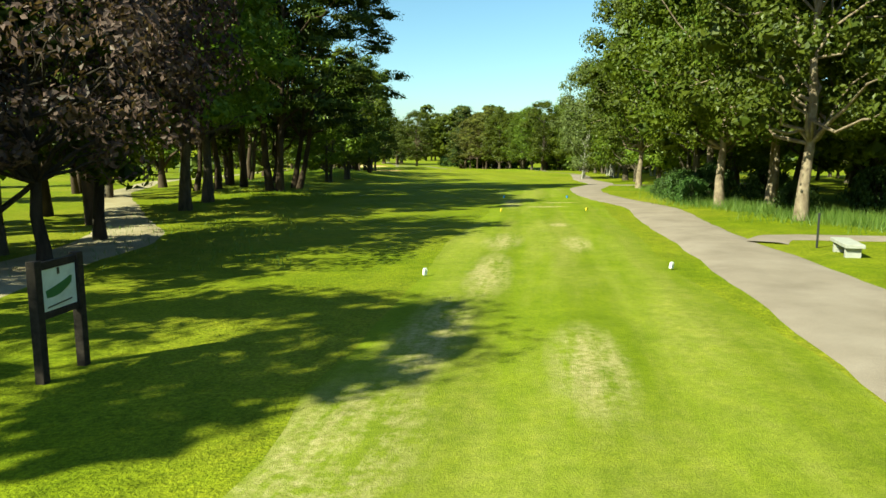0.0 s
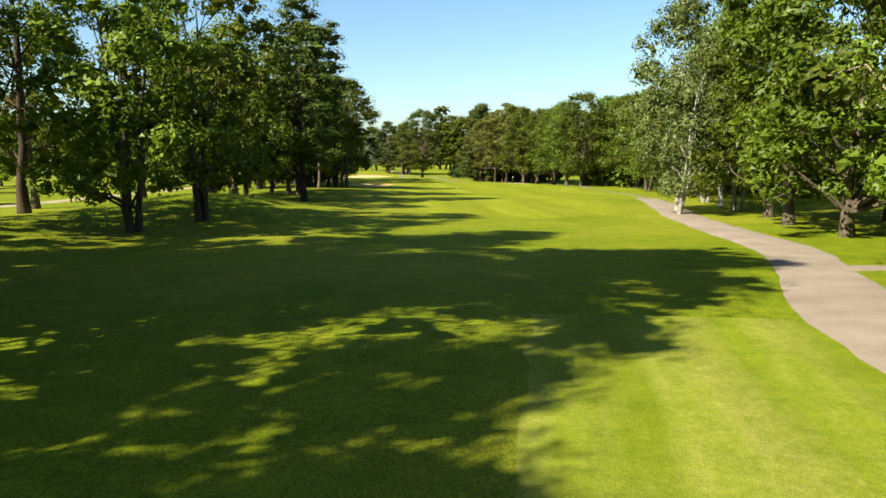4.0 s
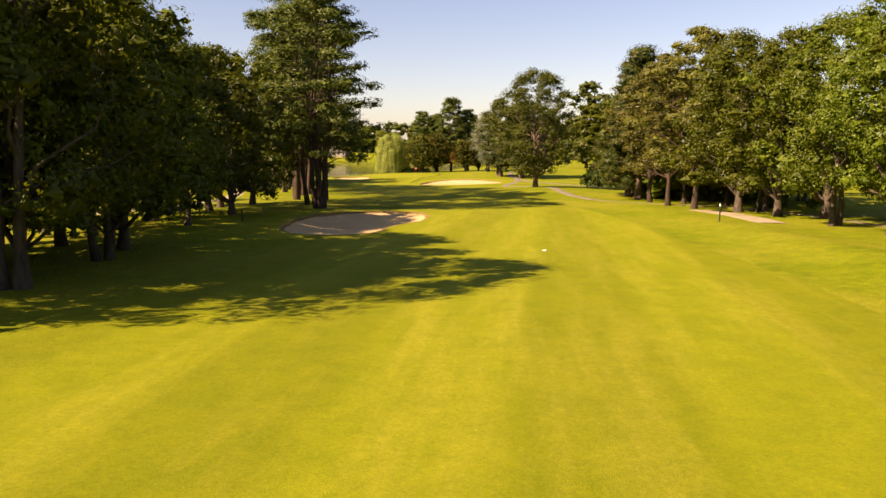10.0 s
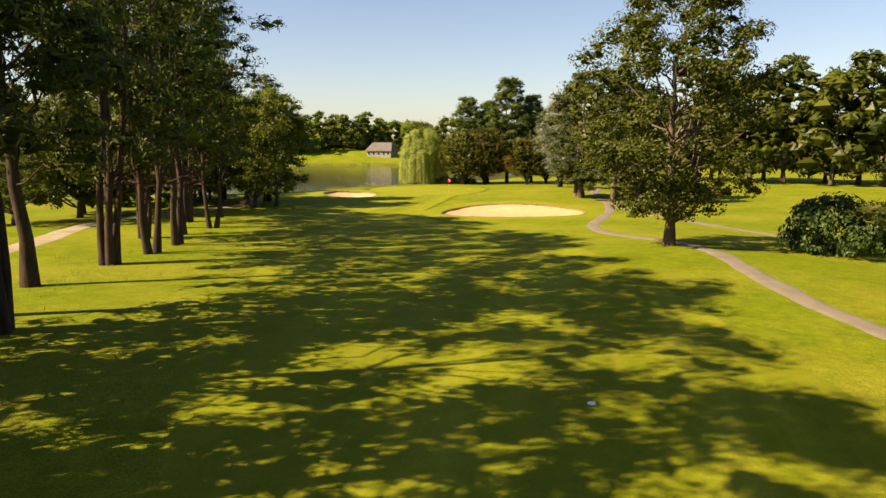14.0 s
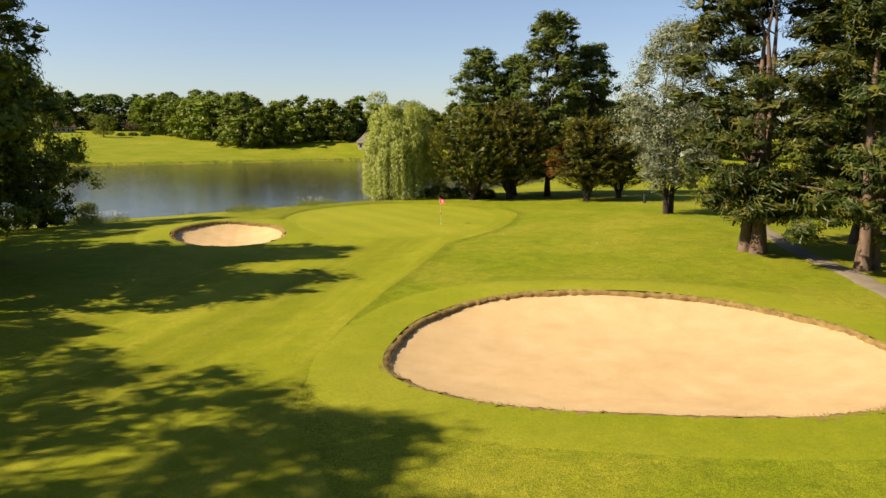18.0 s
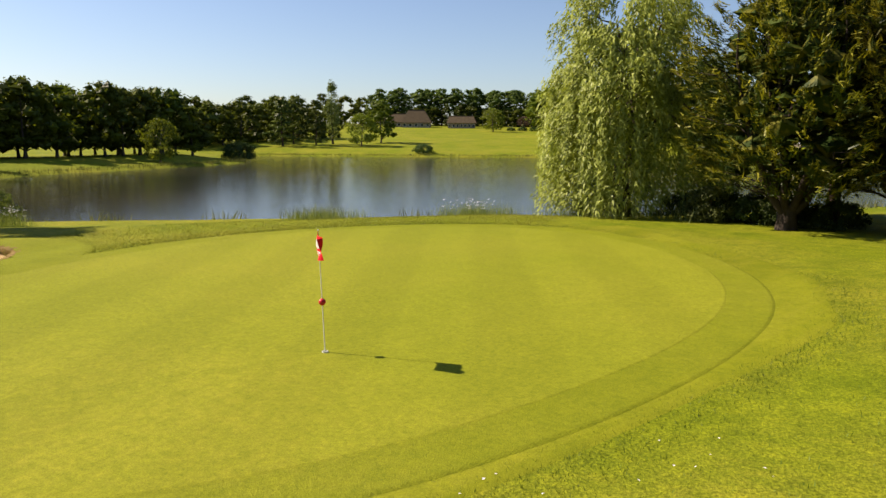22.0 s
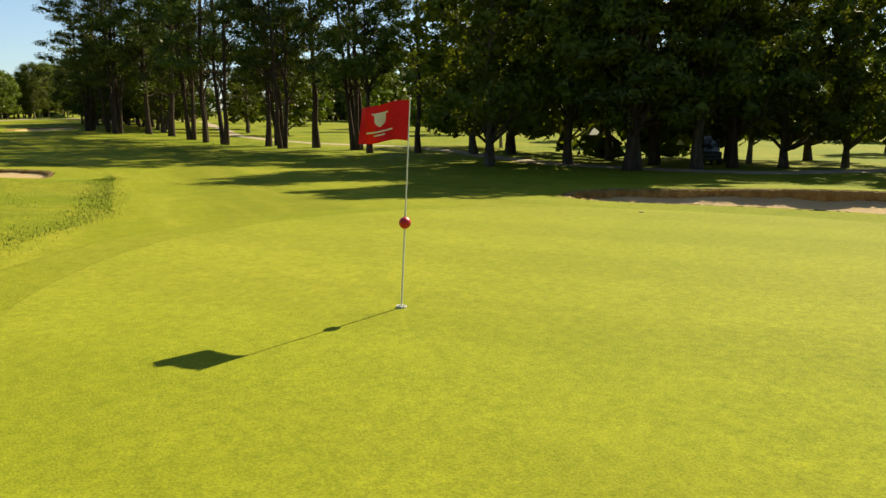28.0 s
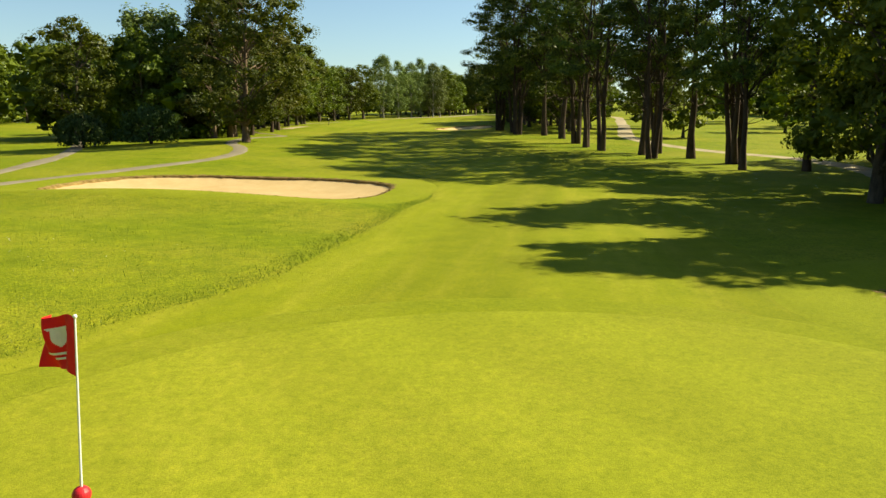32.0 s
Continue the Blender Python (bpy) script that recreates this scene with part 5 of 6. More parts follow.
for bx, by, bs in ((3.4, -270.4, 0.62), (2.2, -273.2, 0.5), (4.4, -271.6, 0.75), (6.6, -273.6, 0.7), (4.6, -266.2, 0.45), (3.2, -280.2, 0.5), (6.4, -281.4, 0.7), (9.4, -259.8, 0.6)):
    tree("bush0", bx, by, bs * 1.2, bs * 0.8, group="bushes", label="dark leafy undergrowth bush among tall grass")
# distant woods all round
FAR = ["far_mass0", "far_mass1", "far_mass2", "far_mass0", "far_oak1", "far_pine0"]
far_wood(FAR, (105, -300), (100, 30), 2, 9, (0.9, 1.2), "distant dark green wood of oaks and pines", 3)
far_wood(["far_pine0", "far_pine1", "far_oak1"], (52, 62), (112, 36), 2, 8.5, (1.4, 1.7), "distant dark green wood of oaks and pines", 3)
far_wood(FAR, (20, 225), (130, 120), 2, 9, (1.1, 1.4), "distant dark green wood of oaks and pines", 3)
far_wood(FAR, (-38, 268), (-122, 210), 3, 7.0, (0.95, 1.2), "distant dark green wood of oaks and pines", 2.5)
far_wood(FAR, (40, 235), (-36, 246), 2, 8, (1.1, 1.4), "distant dark green wood of oaks and pines", 3)
far_wood(FAR, (-300, -140), (-330, 40), 2, 10, (1.1, 1.5), "distant dark green wood of oaks and pines", 4)
far_wood(FAR, (-330, 40), (-290, 215), 2, 9, (0.7, 0.95), "distant dark green wood of oaks and pines", 4)
far_wood(FAR, (-210, 165), (-196, 92), 3, 7.0, (0.72, 0.92), "distant dark green wood of oaks and pines", 3)
far_wood(FAR, (-318, 287), (-224, 339), 1, 7, (0.6, 0.8), "distant dark green wood of oaks and pines", 2)
far_wood(["far_pine0", "far_pine1"], (-330, 300), (-236, 352), 3, 6.0, (1.0, 1.3), "distant dark green wood of oaks and pines", 4)
far_wood(FAR, (-140, 250), (-232, 330), 3, 7.5, (1.1, 1.45), "distant dark green wood of oaks and pines", 3)
far_wood(FAR, (-320, 215), (-335, 300), 1, 9, (0.9, 1.15), "distant dark green wood of oaks and pines", 3)
wood(["far_oak0", "far_oak1", "far_oak2"], (-131, 31), (-126, -12), 3, 6.0, (0.88, 1.0), "trees across the lake", 2)
wood(["far_oak0", "far_oak1", "far_oak2"], (-144, 74), (-131, 31), 3, 6.0, (0.88, 1.0), "trees across the lake", 2)
far_wood(FAR, (-118, -150), (-112, -22), 1, 8, (0.9, 1.15), "distant dark green wood of oaks and pines", 3)
far_wood(FAR, (-100, -330), (-118, -150), 2, 9, (1.3, 1.6), "distant dark green wood of oaks and pines", 3)
far_wood(FAR, (70, -345), (-95, -335), 1, 9, (0.6, 0.75), "distant dark green wood of oaks and pines", 3)
stand(["far_oak2", "far_oak0"], [(-63, -72), (-57, -59), (-54, -97), (-65, -33), (-80, -72), (-48, -120), (-60, -140), (-52, -165), (-45, -200), (-50, -230), (-44, -262), (-66, -150), (-58, -178), (-62, -122)], (0.75, 1.0), "trees across the next fairway")
for lx, ly, lh in ((-107.9, -1.7, 0.72), (-103.9, 5.3, 0.76), (-102.9, 7.3, 0.84), (-103.4, 12.9, 0.86), (-102.2, 15.2, 0.8), (-115.8, 19.1, 0.86)):
    tree("lombardy0", lx, ly, lh, 0.9, group="narrow poplars across the lake")
tree("round0", -100.7, 10.3, 0.75, 0.6, group="trees across the lake")
tree("lombardy0", -179, 142, 1.2, 1.3, group="narrow poplars across the lake")
stand(["far_pine1", "far_pine0"], [(-183, 125), (-187, 132), (-179, 135)], (0.75, 0.95), "trees across the lake")
tree("round0", -167, 144, 1.5, 1.6, group="trees across the lake", label="bright rounded willow-like tree on the far bank")
tree("far_oak1", -173, 158, 1.0, 1.0, group="trees across the lake")
tree("round0", -208, 262, 1.6, 1.7, group="trees across the lake")
tree("round0", -121.4, 55.2, 1.2, 1.05, group="trees across the lake", label="pale round bush-like tree at the water edge")
tree("bush0", -136.3, 81.0, 1.7, 1.6, group="bushes")
tree("bush0", -136, 141, 1.1, 1.2, group="bushes")
tree("plum0", -212, 292, 0.8, 0.8, group="trees across the lake")
for bx, by, bs in ((-208, 276, 0.7), (-204, 280, 0.8), (-199, 283, 0.8)):
    tree("bush0", bx, by, bs, bs * 1.3, group="bushes")
for bx, by, bs in ((-6.2, 27.4, 0.5), (-4.4, 27.0, 0.62), (-2.4, 27.2, 0.55), (-0.6, 26.4, 0.48), (1.2, 26.8, 0.5)):
    tree("bush0", bx, by, bs, bs, group="bushes", label="low dark shrub between the willow and the cypress")
stand(["shrub0"], [(-33.5, 1.6), (-35.6, 4.4), (-4.0, 25.8), (-1.5, 27.5), (-11, 27)], (0.6, 0.9), "shrubs near the water")


# ---- long grass, reeds, flowers ----
def tufts(name, places, high, per, wide, material, label, seed, lean=0.35, spread_r=0.35):
    """Many blades of grass in one mesh."""
    rng = np.random.default_rng(seed)
    p = np.repeat(np.array(places, float), per, 0)
    n = len(p)
    p = p + rng.normal(0, spread_r, (n, 2))
    z = land(p[:, 0], p[:, 1])
    foot = np.concatenate([p, z[:, None] - 0.02], -1)
    h = high * rng.uniform(0.5, 1.25, (n, 1))
    d = unit(np.concatenate([rng.normal(0, lean, (n, 2)), np.ones((n, 1))], -1))
    s = unit(np.concatenate([rng.normal(0, 1, (n, 2)), np.zeros((n, 1))], -1)) * wide
    tip = foot + d * h + np.concatenate([rng.normal(0, 0.12, (n, 2)) * h, np.zeros((n, 1))], -1)
    v = np.stack([foot - s, foot + s, tip], 1).reshape(-1, 3)
    return tagged(new(name, mesh(name, v, np.arange(3 * n).reshape(-1, 3), material, False)), label, "grass", kind="stuff")


def scatter(rng, n, x0, x1, y0, y1):
    return np.stack([rng.uniform(x0, x1, n), rng.uniform(y0, y1, n)], -1)


grng = np.random.default_rng(9)
edge = []
for (x0, y0), (x1, y1), w in (((1, -286), (3, -272), 1.6), ((4, -272), (10, -259), 2.0), ((9, -259), (15, -251), 2.0), ((4, -293), (1, -284), 2.0)):
    t = grng.uniform(0, 1, (420, 1))
    edge.append(np.array((x0, y0)) + t * np.array((x1 - x0, y1 - y0)) + grng.normal(0, w * 0.6, (420, 2)))
tufts("tall_grass", np.concatenate(edge), 0.55, 9, 0.012, TALL_BLADE, "tall uncut grass along the edge of the wood", 1)
left_edge = [scatter(grng, 500, -24, -16, -262, -225), scatter(grng, 420, -20, -9, -224, -204), scatter(grng, 380, -14, -6, -205, -165), scatter(grng, 300, -14, -1, -165, -145), scatter(grng, 520, -18, -4, -118, -55), scatter(grng, 180, -27, -19, -292, -262)]
tufts("tall_grass", np.concatenate(left_edge), 0.24, 9, 0.010, TALL_BLADE, "long tufty grass under the trees", 2)
tufts("rough_tufts", np.concatenate([scatter(grng, 1500, 3.8, 20, -24, 14), scatter(grng, 900, -24, -15.4, -4, 20), scatter(grng, 500, 30, 40, -170, -90)]), 0.07, 7, 0.010, TALL_BLADE, "short tufts in the rough grass", 3)
brink = np.stack([np.interp(np.arange(-46, 14, 0.09), FW_Y, FW_R) + 0.25, np.arange(-46, 14, 0.09)], -1)
ring = green_outline(1.15, 900)
ring = ring[(ring[:, 0] < np.interp(ring[:, 1], LF_Y, LF_X)) | (ring[:, 1] > 14)]
brink = np.concatenate([brink, ring])
tufts("edge_grass", brink, 0.08, 30, 0.007, EDGE_BLADE, "thicker uncut grass along the mown edge", 7, 0.6, 0.36)
turn = grng.uniform(radians(95), radians(285), 9500)
out = 1.1 + 6.5 * grng.uniform(0, 1, 9500) ** 1.3
bank = np.stack([(GREEN_A + out) * np.cos(turn), (GREEN_B + out) * np.sin(turn)], -1)
cg, sg = math.cos(GREEN_TURN), math.sin(GREEN_TURN)
bank = GREEN_AT + np.stack([cg * bank[:, 0] - sg * bank[:, 1], sg * bank[:, 0] + cg * bank[:, 1]], -1)
bank = bank[(bunker_reach(bank[:, 0], bank[:, 1], BUNKERS["greenside"]) > 1.1) & (bank[:, 1] > -3)]
tufts("bank_grass", bank, 0.08, 7, 0.010, BANK_BLADE, "tawny unmown grass on the bank above the lake", 11, 0.5, 0.3)
tufts("collar_edge", green_outline(0.04, 1500), 0.016, 6, 0.004, EDGE_BLADE, "longer grass where the collar meets the green", 8, 0.6, 0.05)
for kind, seed in (("approach", 1), ("greenside", 2), ("fairway", 3)):
    fringe = np.concatenate([bunker_outline(BUNKERS[kind], g, 420, seed) for g in (0.0, 0.10, 0.22, 0.36, 0.54)])
    tufts("dry_fringe", fringe, 0.085, 12, 0.009, DRY_BLADE, "ragged dry grass hanging over the bunker lip", 20 + seed, 1.3, 0.10)
shore = []
for i in range(len(LAKE)):
    a, b = LAKE[i], LAKE[(i + 1) % len(LAKE)]
    if np.hypot(*(a + b) / 2) > 230 and i > 22:
        continue
    n = int(np.hypot(*(b - a)) * 4)
    t = grng.uniform(0, 1, (n, 1))
    p = a + t * (b - a) + grng.normal(0, 0.9, (n, 2))
    if i < 7:
        p = p[np.sin(0.55 * p[:, 0] + 0.8 * p[:, 1]) + np.sin(0.31 * p[:, 0] - 0.43 * p[:, 1]) > 1.0]
    shore.append(p)
tufts("reeds", np.concatenate(shore), 0.75, 7, 0.035, REED_LEAF, "reeds and long grass along the lake shore", 4, 0.25, 0.5)
tufts("reeds", np.concatenate([scatter(grng, 120, -36, -31, -1, 5), scatter(grng, 70, -28, -24, 18, 22), scatter(grng, 110, -14, -3, 25, 30), scatter(grng, 90, -23, -19, 27, 31)]), 0.9, 14, 0.012, REED_LEAF, "tall reedy plants at the water edge", 5, 0.25, 0.4)
blooms = np.concatenate([scatter(grng, 150, -35.5, -31.5, 0, 5), scatter(grng, 40, -23, -19.5, 27, 30.5)])
bz = land(blooms[:, 0], blooms[:, 1]) + grng.uniform(0.55, 1.15, len(blooms))
bc = np.repeat(np.concatenate([blooms, bz[:, None]], -1), 7, 0) + grng.normal(0, 0.055, (len(blooms) * 7, 3)) * (1, 1, 0.3)
bv, bf = leaves(bc, np.tile((0, 0, 1.0), (len(bc), 1)), 0.06, 0.05, grng)
tagged(new("white_flowers", mesh("white_flowers", bv, bf, WHITE_PRINT, False)), "flat white flower heads above the reeds", "flowers", kind="stuff")
daisy = np.concatenate([scatter(grng, 130, 5.5, 14, -14, 2), scatter(grng, 60, 5, 9, -6, -1)])
dc = np.concatenate([daisy, (land(daisy[:, 0], daisy[:, 1]) + 0.05)[:, None]], -1)
dv, df = leaves(dc, np.tile((0, 0, 2.0), (len(dc), 1)), 0.035, 0.03, grng)
tagged(new("daisies", mesh("daisies", dv, df, WHITE_PRINT, False)), "tiny white daisies in the rough", "flowers", kind="stuff")


# ---- flagstick ----
def flagstick():
    g = ground_height(0, 0) + 0.06
    t = thing("flagstick", 0, 0, g, 0, "white flagstick with red flag standing in the hole", "flagstick")
    t.matrix_world = pose(0, 0, g, 0, -3.1, 0)
    part("pole", rod(rod(made(), 0.010, 0.009, (0, 0, -0.1), (0, 0, 1.0)), 0.008, 0.006, (0, 0, 1.0), (0, 0, 2.11)), WHITE_PAINT, t)
    part("ball", ball(made(), 0.062, (0, 0, 0.87)), RED_PLASTIC, t, "perforated red plastic ball")
    part("cap", ball(made(), 0.014, (0, 0, 2.115)), WHITE_PAINT, t)
    cup = made()
    bmesh.ops.create_cone(cup, cap_ends=False, segments=28, radius1=0.054, radius2=0.054, depth=0.12, matrix=pose(0, 0, -0.055))
    bmesh.ops.solidify(cup, geom=cup.faces[:], thickness=0.006)
    part("cup", cup, WHITE_PAINT, t, "white hole liner")
    # cloth with folds, blown towards +x -y
    nx, nz, w, h = 28, 18, 0.52, 0.40
    d, s = np.array((0.80, -0.60)), np.array((0.60, 0.80))
    u, v = np.meshgrid(np.linspace(0, 1, nx), np.linspace(0, 1, nz))
    ripple = 0.055 * u * np.sin(7.5 * u + 2.2 * v) + 0.03 * u * np.sin(13 * u - 3 * v)
    length = w * u * 0.96
    x = d[0] * length + s[0] * ripple
    y = d[1] * length + s[1] * ripple
    z = 1.70 + h * v * (1 - 0.10 * u) - 0.05 * u ** 1.5 + 0.015 * np.sin(6 * u)
    i, j = np.meshgrid(np.arange(nx - 1), np.arange(nz - 1))
    a = (j * nx + i).ravel()
    flag = part("flag", mesh("flag", np.stack([x, y, z], -1).reshape(-1, 3), np.stack([a, a + 1, a + nx + 1, a + nx], -1), RED_CLOTH), RED_CLOTH, t, "red cloth flag with a white crest")

    def on_cloth(uu, vv, lift):
        r = 0.055 * uu * math.sin(7.5 * uu + 2.2 * vv) + 0.03 * uu * math.sin(13 * uu - 3 * vv) + lift
        le = w * uu * 0.96
        return (d[0] * le + s[0] * r, d[1] * le + s[1] * r, 1.70 + h * vv * (1 - 0.10 * uu) - 0.05 * uu ** 1.5 + 0.015 * math.sin(6 * uu))

    def print_on(name, cells):
        vs, fs = [], []
        for lift in (0.004, -0.004):
            for (u0, v0, u1, v1, n) in cells:
                for q in range(n):
                    ua, ub = u0 + (u1 - u0) * q / n, u0 + (u1 - u0) * (q + 1) / n
                    k = len(vs)
                    vs += [on_cloth(ua, v0, lift), on_cloth(ub, v0, lift), on_cloth(ub, v1, lift), on_cloth(ua, v1, lift)]
                    fs.append([k, k + 1, k + 2, k + 3])
        part(name, mesh(name, vs, fs, WHITE_PRINT, False), WHITE_PRINT, flag)

    crest = [(0.60 - wv, v, 0.60 + wv, v + 0.025, 4) for v, wv in ((0.42, 0.02), (0.445, 0.045), (0.47, 0.065), (0.495, 0.08), (0.52, 0.09), (0.545, 0.095), (0.57, 0.10), (0.595, 0.10), (0.62, 0.10), (0.645, 0.10), (0.67, 0.10),
                                                                  (0.695, 0.10), (0.72, 0.10), (0.745, 0.13), (0.77, 0.15))]
    print_on("crest", crest)
    print_on("lettering", [(0.34, 0.27, 0.86, 0.315, 14), (0.50, 0.18, 0.72, 0.22, 8)])


flagstick()


# ---- tee furniture ----
def tee_sign(x, y, turn):
    t = thing("tee_sign", x, y, ground_height(x, y), turn, "dark wooden tee sign with a pale hole map panel", "sign")
    for sx in (-0.36, 0.36):
        b = box(made(), 0.11, 0.11, 1.55, (sx, 0, 0.60), bevel=0.012)
        part("post", b, DARK_WOOD, t)
    part("rail", box(made(), 0.62, 0.06, 0.09, (0, 0, 1.30), bevel=0.008), DARK_WOOD, t)
    part("rail", box(made(), 0.62, 0.06, 0.07, (0, 0, 0.74), bevel=0.008), DARK_WOOD, t)
    panel = part("panel", box(made(), 0.60, 0.03, 0.47, (0, -0.005, 1.02), bevel=0.004), PANEL_WHITE, t, "pale printed map panel")
    pic = made()
    n = 18
    for k in range(n):
        a = k / (n - 1)
        wx, wz = -0.20 + 0.40 * a, 0.98 + 0.10 * a * a
        box(pic, 0.042, 0.004, 0.085 + 0.03 * math.sin(3.1 * a), (wx, -0.0225, wz), (0, -12 + 24 * a, 0))
    part("map_picture", pic, MAP_GREEN, panel, "green drawing of the hole")
    part("number_mark", box(made(), 0.04, 0.004, 0.075, (0, -0.0225, 1.21)), BLACK_PLASTIC, panel)
    part("text_line", box(made(), 0.42, 0.004, 0.016, (0, -0.0225, 0.84), (0, -4, 0)), BLACK_PLASTIC, panel)
    return t


tee_sign(-22.1, -299.5, 70)


def bench(x, y, turn):
    t = thing("stone_bench", x, y, ground_height(x, y), turn, "low pale stone bench slab on two blocks", "bench")
    part("seat", box(made(), 1.5, 0.46, 0.10, (0, 0, 0.31), bevel=0.015), STONE, t)
    for sx in (-0.55, 0.55):
        part("support", box(made(), 0.16, 0.36, 0.30, (sx, 0, 0.12), bevel=0.012), STONE, t)


bench(-5.3, -292.6, 62)


def thin_post(x, y, high, label, top=None, r=0.03, name="marker_post", category="post", body=BLACK_PLASTIC):
    t = thing(name, x, y, ground_height(x, y), 0, label, category)
    part("shaft", rod(made(), r, r, (0, 0, -0.2), (0, 0, high)), body, t)
    part("tip", rod(made(), r * 1.15, r * 1.05, (0, 0, high - 0.02), (0, 0, high + (0.16 if top else 0.03))), top or body, t)
    return t


thin_post(-5.1, -291.3, 0.95, "thin black metal post beside the bench", name="metal_post")
thin_post(32.4, -132.6, 1.15, "dark distance post with a white top", WHITE_PAINT, 0.05)
thin_post(-2.8, -132.3, 0.95, "dark distance post at the edge of the rough", None, 0.05)
thin_post(-7.5, -186.4, 0.7, "short wooden post under the trees", None, 0.09, "wooden_post", body=STUMP_WOOD)
thin_post(18.5, 17.5, 0.85, "slim black litter bin on a post", None, 0.16, "litter_bin", "bin")
thin_post(-0.6, 24.9, 0.75, "small pale sign plate on a stake near the trees", WHITE_PAINT, 0.05, "small_sign", "sign")


def tee_marker(x, y, paint, colour):
    t = thing("tee_marker", x, y, ground_height(x, y) + 0.03, 20, f"small {colour} wooden tee marker on the mown tee", "tee marker", "tee markers")
    b = box(made(), 0.085, 0.07, 0.12, (0, 0, 0.06), bevel=0.012)
    bmesh.ops.translate(b, verts=[v for v in b.verts if v.co.z > 0.10], vec=(0.0, -0.012, 0.0))
    part("block", b, paint, t)
    part("cap", box(made(), 0.072, 0.058, 0.03, (0, -0.012, 0.134), bevel=0.009), paint, t)
    part("spike", rod(made(), 0.008, 0.004, (0, 0, 0.01), (0, 0, -0.09), 8), METAL, t)


for mx, my, mp, mc in ((-16.7, -293.6, WHITE_PAINT, "white"), (-11.1, -293.9, WHITE_PAINT, "white"), (-9.2, -274.9, YELLOW_PAINT, "yellow"), (-5.3, -276.2, YELLOW_PAINT, "yellow"), (-1.8, -265.3, BLUE_PAINT, "blue"), (-5.6, -263.9, BLUE_PAINT, "blue")):
    tee_marker(mx, my, mp, mc)


def stump(x, y):
    t = thing("tree_stump", x, y, ground_height(x, y), 0, "old grey-brown tree stump in the rough", "stump")
    b = made()
    bmesh.ops.create_cone(b, cap_ends=True, segments=18, radius1=0.38, radius2=0.26, depth=0.75, matrix=pose(0, 0, 0.3))
    bmesh.ops.subdivide_edges(b, edges=b.edges[:], cuts=2)
    for v in b.verts:
        v.co += noise.noise_vector(v.co * 3) * 0.05
    part("wood", b, STUMP_WOOD, t)


stump(-8.8, -181.7)


def disc(x, y, r, material, label, name, category):
    z = max(ground_height(x, y) + 0.035, ground_height(x, y))
    t = thing(name, x, y, z, 0, label, category)
    b = made()
    bmesh.ops.create_cone(b, cap_ends=True, segments=24, radius1=r, radius2=r * 0.92, depth=0.03, matrix=pose(0, 0, 0.008))
    part("plate", b, material, t)


disc(18.3, -146.8, 0.12, WHITE_PAINT, "round white distance plate set in the fairway", "distance_plate", "marker")
disc(17.1, -102.1, 0.12, WHITE_PAINT, "round white distance plate set in the fairway", "distance_plate", "marker")
disc(-8.6, -5.6, 0.06, BLACK_PLASTIC, "black sprinkler head sunk in the collar", "sprinkler_head", "sprinkler")
disc(-12.6, -1.6, 0.06, BLACK_PLASTIC, "black sprinkler head sunk in the collar", "sprinkler_head", "sprinkler")
disc(6.5, -4.6, 0.06, BLACK_PLASTIC, "black sprinkler head sunk in the rough", "sprinkler_head", "sprinkler")


# ---- golf cart ----
def golf_cart(x, y, turn):
    t = thing("golf_cart", x, y, ground_height(x, y), turn, "dark empty golf cart parked in tree shade", "golf cart")
    body = box(made(), 2.3, 1.15, 0.16, (0, 0, 0.36), bevel=0.05)
    box(body, 0.62, 1.1, 0.34, (0.86, 0, 0.58), (0, -14, 0), 0.09)
    box(body, 0.75, 1.12, 0.42, (-0.72, 0, 0.60), bevel=0.09)
    part("body", body, CART_BODY, t)
    part("seat", box(made(), 0.5, 1.0, 0.14, (-0.25, 0, 0.80), bevel=0.05), BLACK_PLASTIC, t)
    part("backrest", box(made(), 0.12, 1.0, 0.42, (-0.56, 0, 1.05), (0, -10, 0), 0.04), BLACK_PLASTIC, t)
    roof = part("roof", box(made(), 1.75, 1.15, 0.07, (-0.05, 0, 1.80), bevel=0.03), CART_ROOF, t)
    for px, py in ((0.72, 0.5), (0.72, -0.5), (-0.82, 0.5), (-0.82, -0.5)):
        part("roof_post", rod(made(), 0.022, 0.022, (px * 1.03, py, 0.6), (px, py, 1.79), 8), BLACK_PLASTIC, roof)
    part("windscreen", box(made(), 0.02, 1.0, 0.95, (0.76, 0, 1.28), (0, -6, 0)), DARK_GLASS, t)
    part("steering_wheel", rod(made(), 0.16, 0.16, (0.42, 0.25, 1.02), (0.40, 0.25, 1.04), 18), BLACK_PLASTIC, t)
    for px, py in ((0.78, 0.5), (0.78, -0.5), (-0.72, 0.5), (-0.72, -0.5)):
        wheel = part("wheel", rod(made(), 0.12, 0.12, (px, py - 0.09, 0.23), (px, py + 0.09, 0.23), 16), METAL, t)
        b = rod(made(), 0.23, 0.23, (px, py - 0.08, 0.23), (px, py + 0.08, 0.23), 22)
        part("tyre", b, RUBBER, wheel)


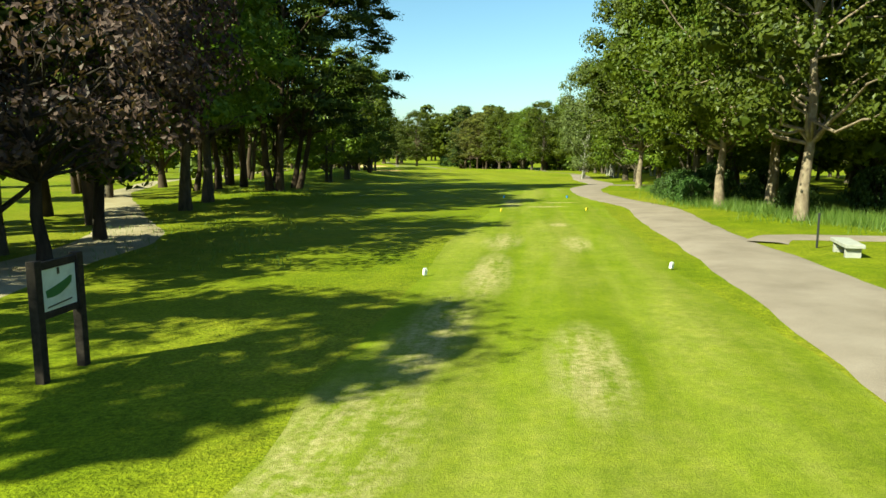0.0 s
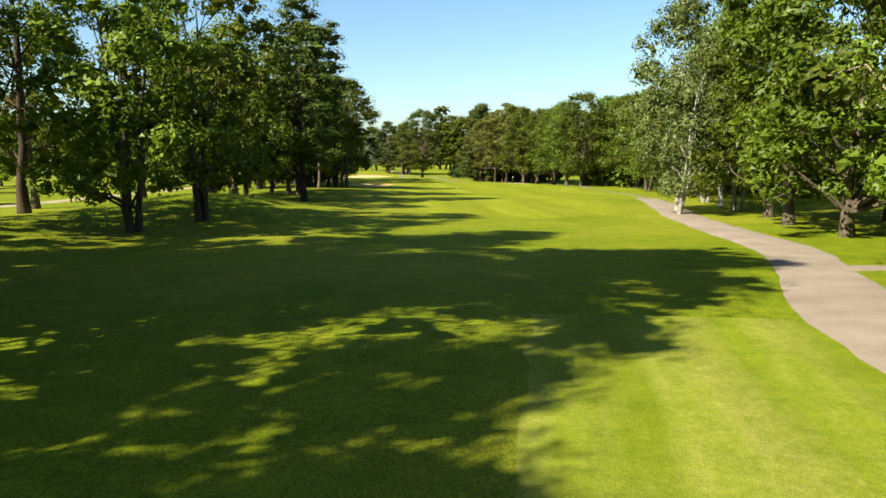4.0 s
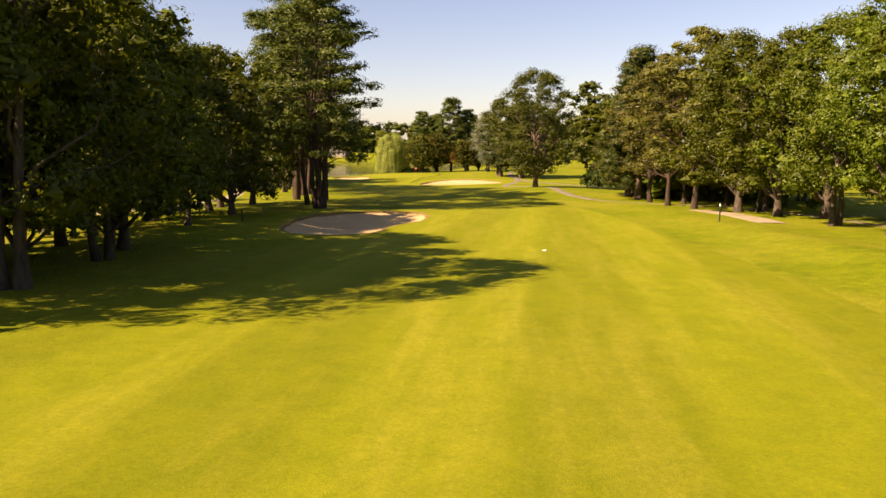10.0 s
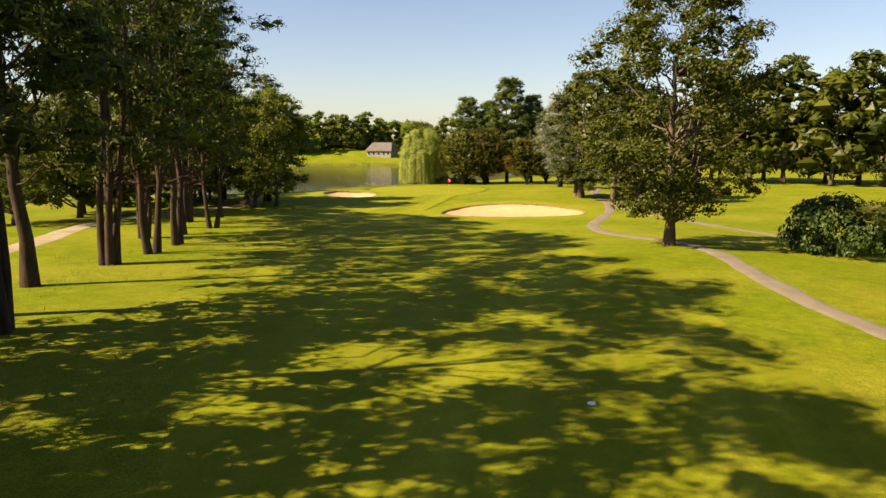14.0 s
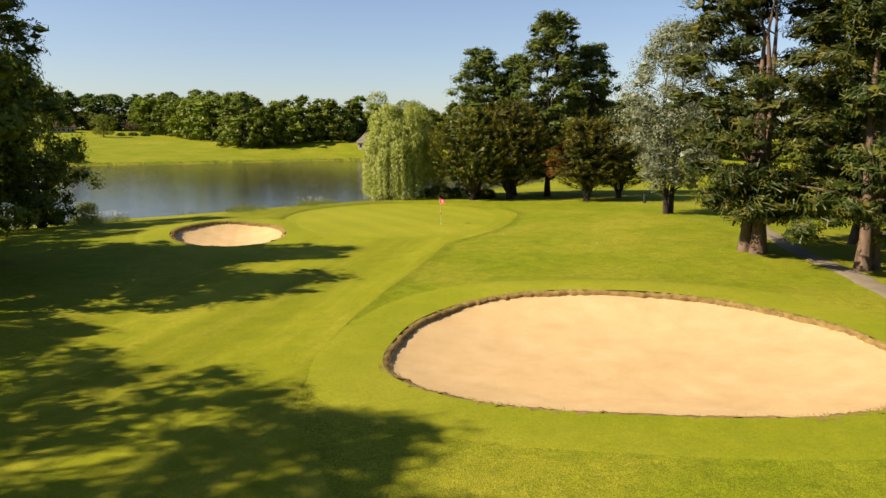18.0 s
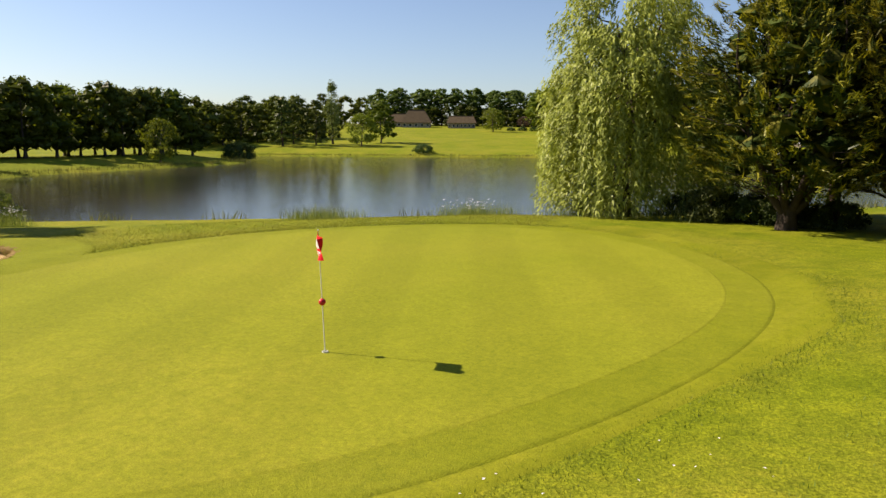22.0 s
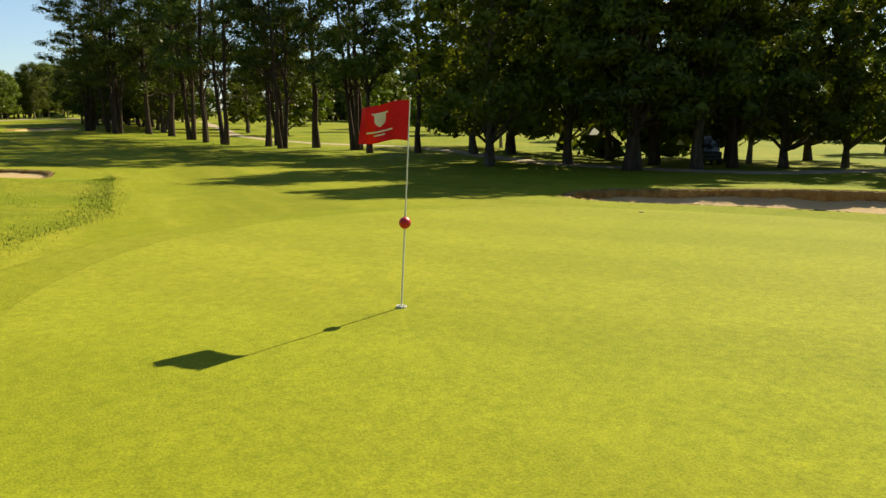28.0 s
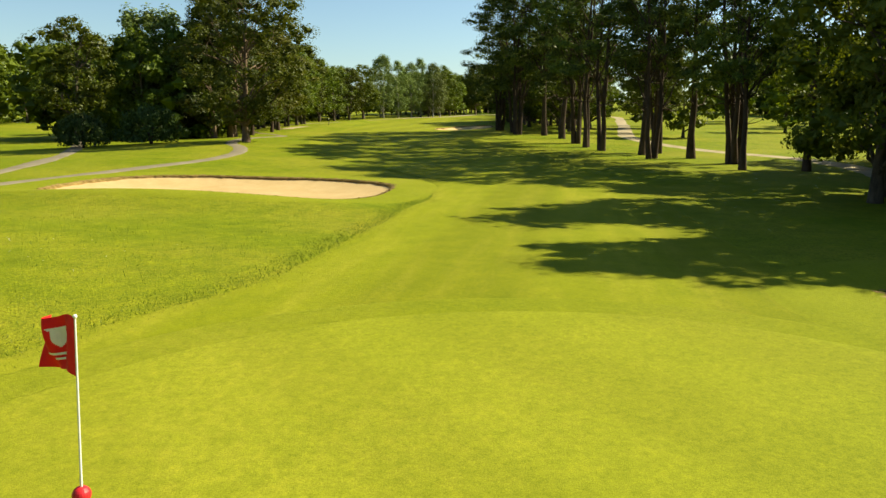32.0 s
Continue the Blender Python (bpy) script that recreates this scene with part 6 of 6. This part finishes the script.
golf_cart(-33.0, -25.6, 60)


# ---- buildings across the lake ----
def house(name, x, y, turn, length, depth, eaves, ridge, roof_mat, label, hip=0.25, doors=5):
    t = thing(name, x, y, ground_height(x, y), turn, label, "house", "buildings across the lake")
    part("wall", box(made(), length, depth, eaves + 2, (0, 0, eaves / 2 - 1)), RENDERED_WALL, t)
    e, o = eaves, 0.7
    lx, ly, k = length / 2 + o, depth / 2 + o, length / 2 * (1 - hip)
    v = [(-lx, -ly, e - 0.35), (lx, -ly, e - 0.35), (lx, ly, e - 0.35), (-lx, ly, e - 0.35), (-k, 0, ridge), (k, 0, ridge), (-lx, -ly, e - 0.6), (lx, -ly, e - 0.6), (lx, ly, e - 0.6), (-lx, ly, e - 0.6)]
    f = [[0, 1, 5, 4], [1, 2, 5], [2, 3, 4, 5], [3, 0, 4], [0, 6, 7, 1], [1, 7, 8, 2], [2, 8, 9, 3], [3, 9, 6, 0], [9, 8, 7, 6]]
    roof = part("roof", mesh("roof", v, f, roof_mat, False), roof_mat, t)
    part("ridge_cap", box(made(), 2 * k, 0.5, 0.3, (0, 0, ridge)), roof_mat, roof)
    for i in range(doors):
        wx = -length / 2 + (i + 0.5) * length / doors
        w = part("window", box(made(), length / doors * 0.55, 0.10, eaves * 0.62, (wx, -depth / 2 - 0.03, eaves * 0.40)), WHITE_PAINT, t)
        part("pane", box(made(), length / doors * 0.48, 0.06, eaves * 0.54, (wx, -depth / 2 - 0.08, eaves * 0.40)), DARK_GLASS, w)


house("clubhouse", -278, 280, 42, 16, 11, 2.8, 9.6, THATCH, "clubhouse with a steep brown hipped roof", 0.45, 5)
house("clubhouse_wing", -292, 278, 42, 13, 9, 3.0, 7.4, THATCH, "low wing of the clubhouse under brown roofing", 0.15, 4)
house("long_building", -254, 291, 42, 15, 8, 3.0, 6.6, THATCH, "long low building with brown roof and pale wall", 0.12, 7)
house("grey_house", -62.0, 224.0, -14, 13, 8, 2.8, 6.4, SLATE, "pale house with a grey roof across the lake", 0.2, 5)
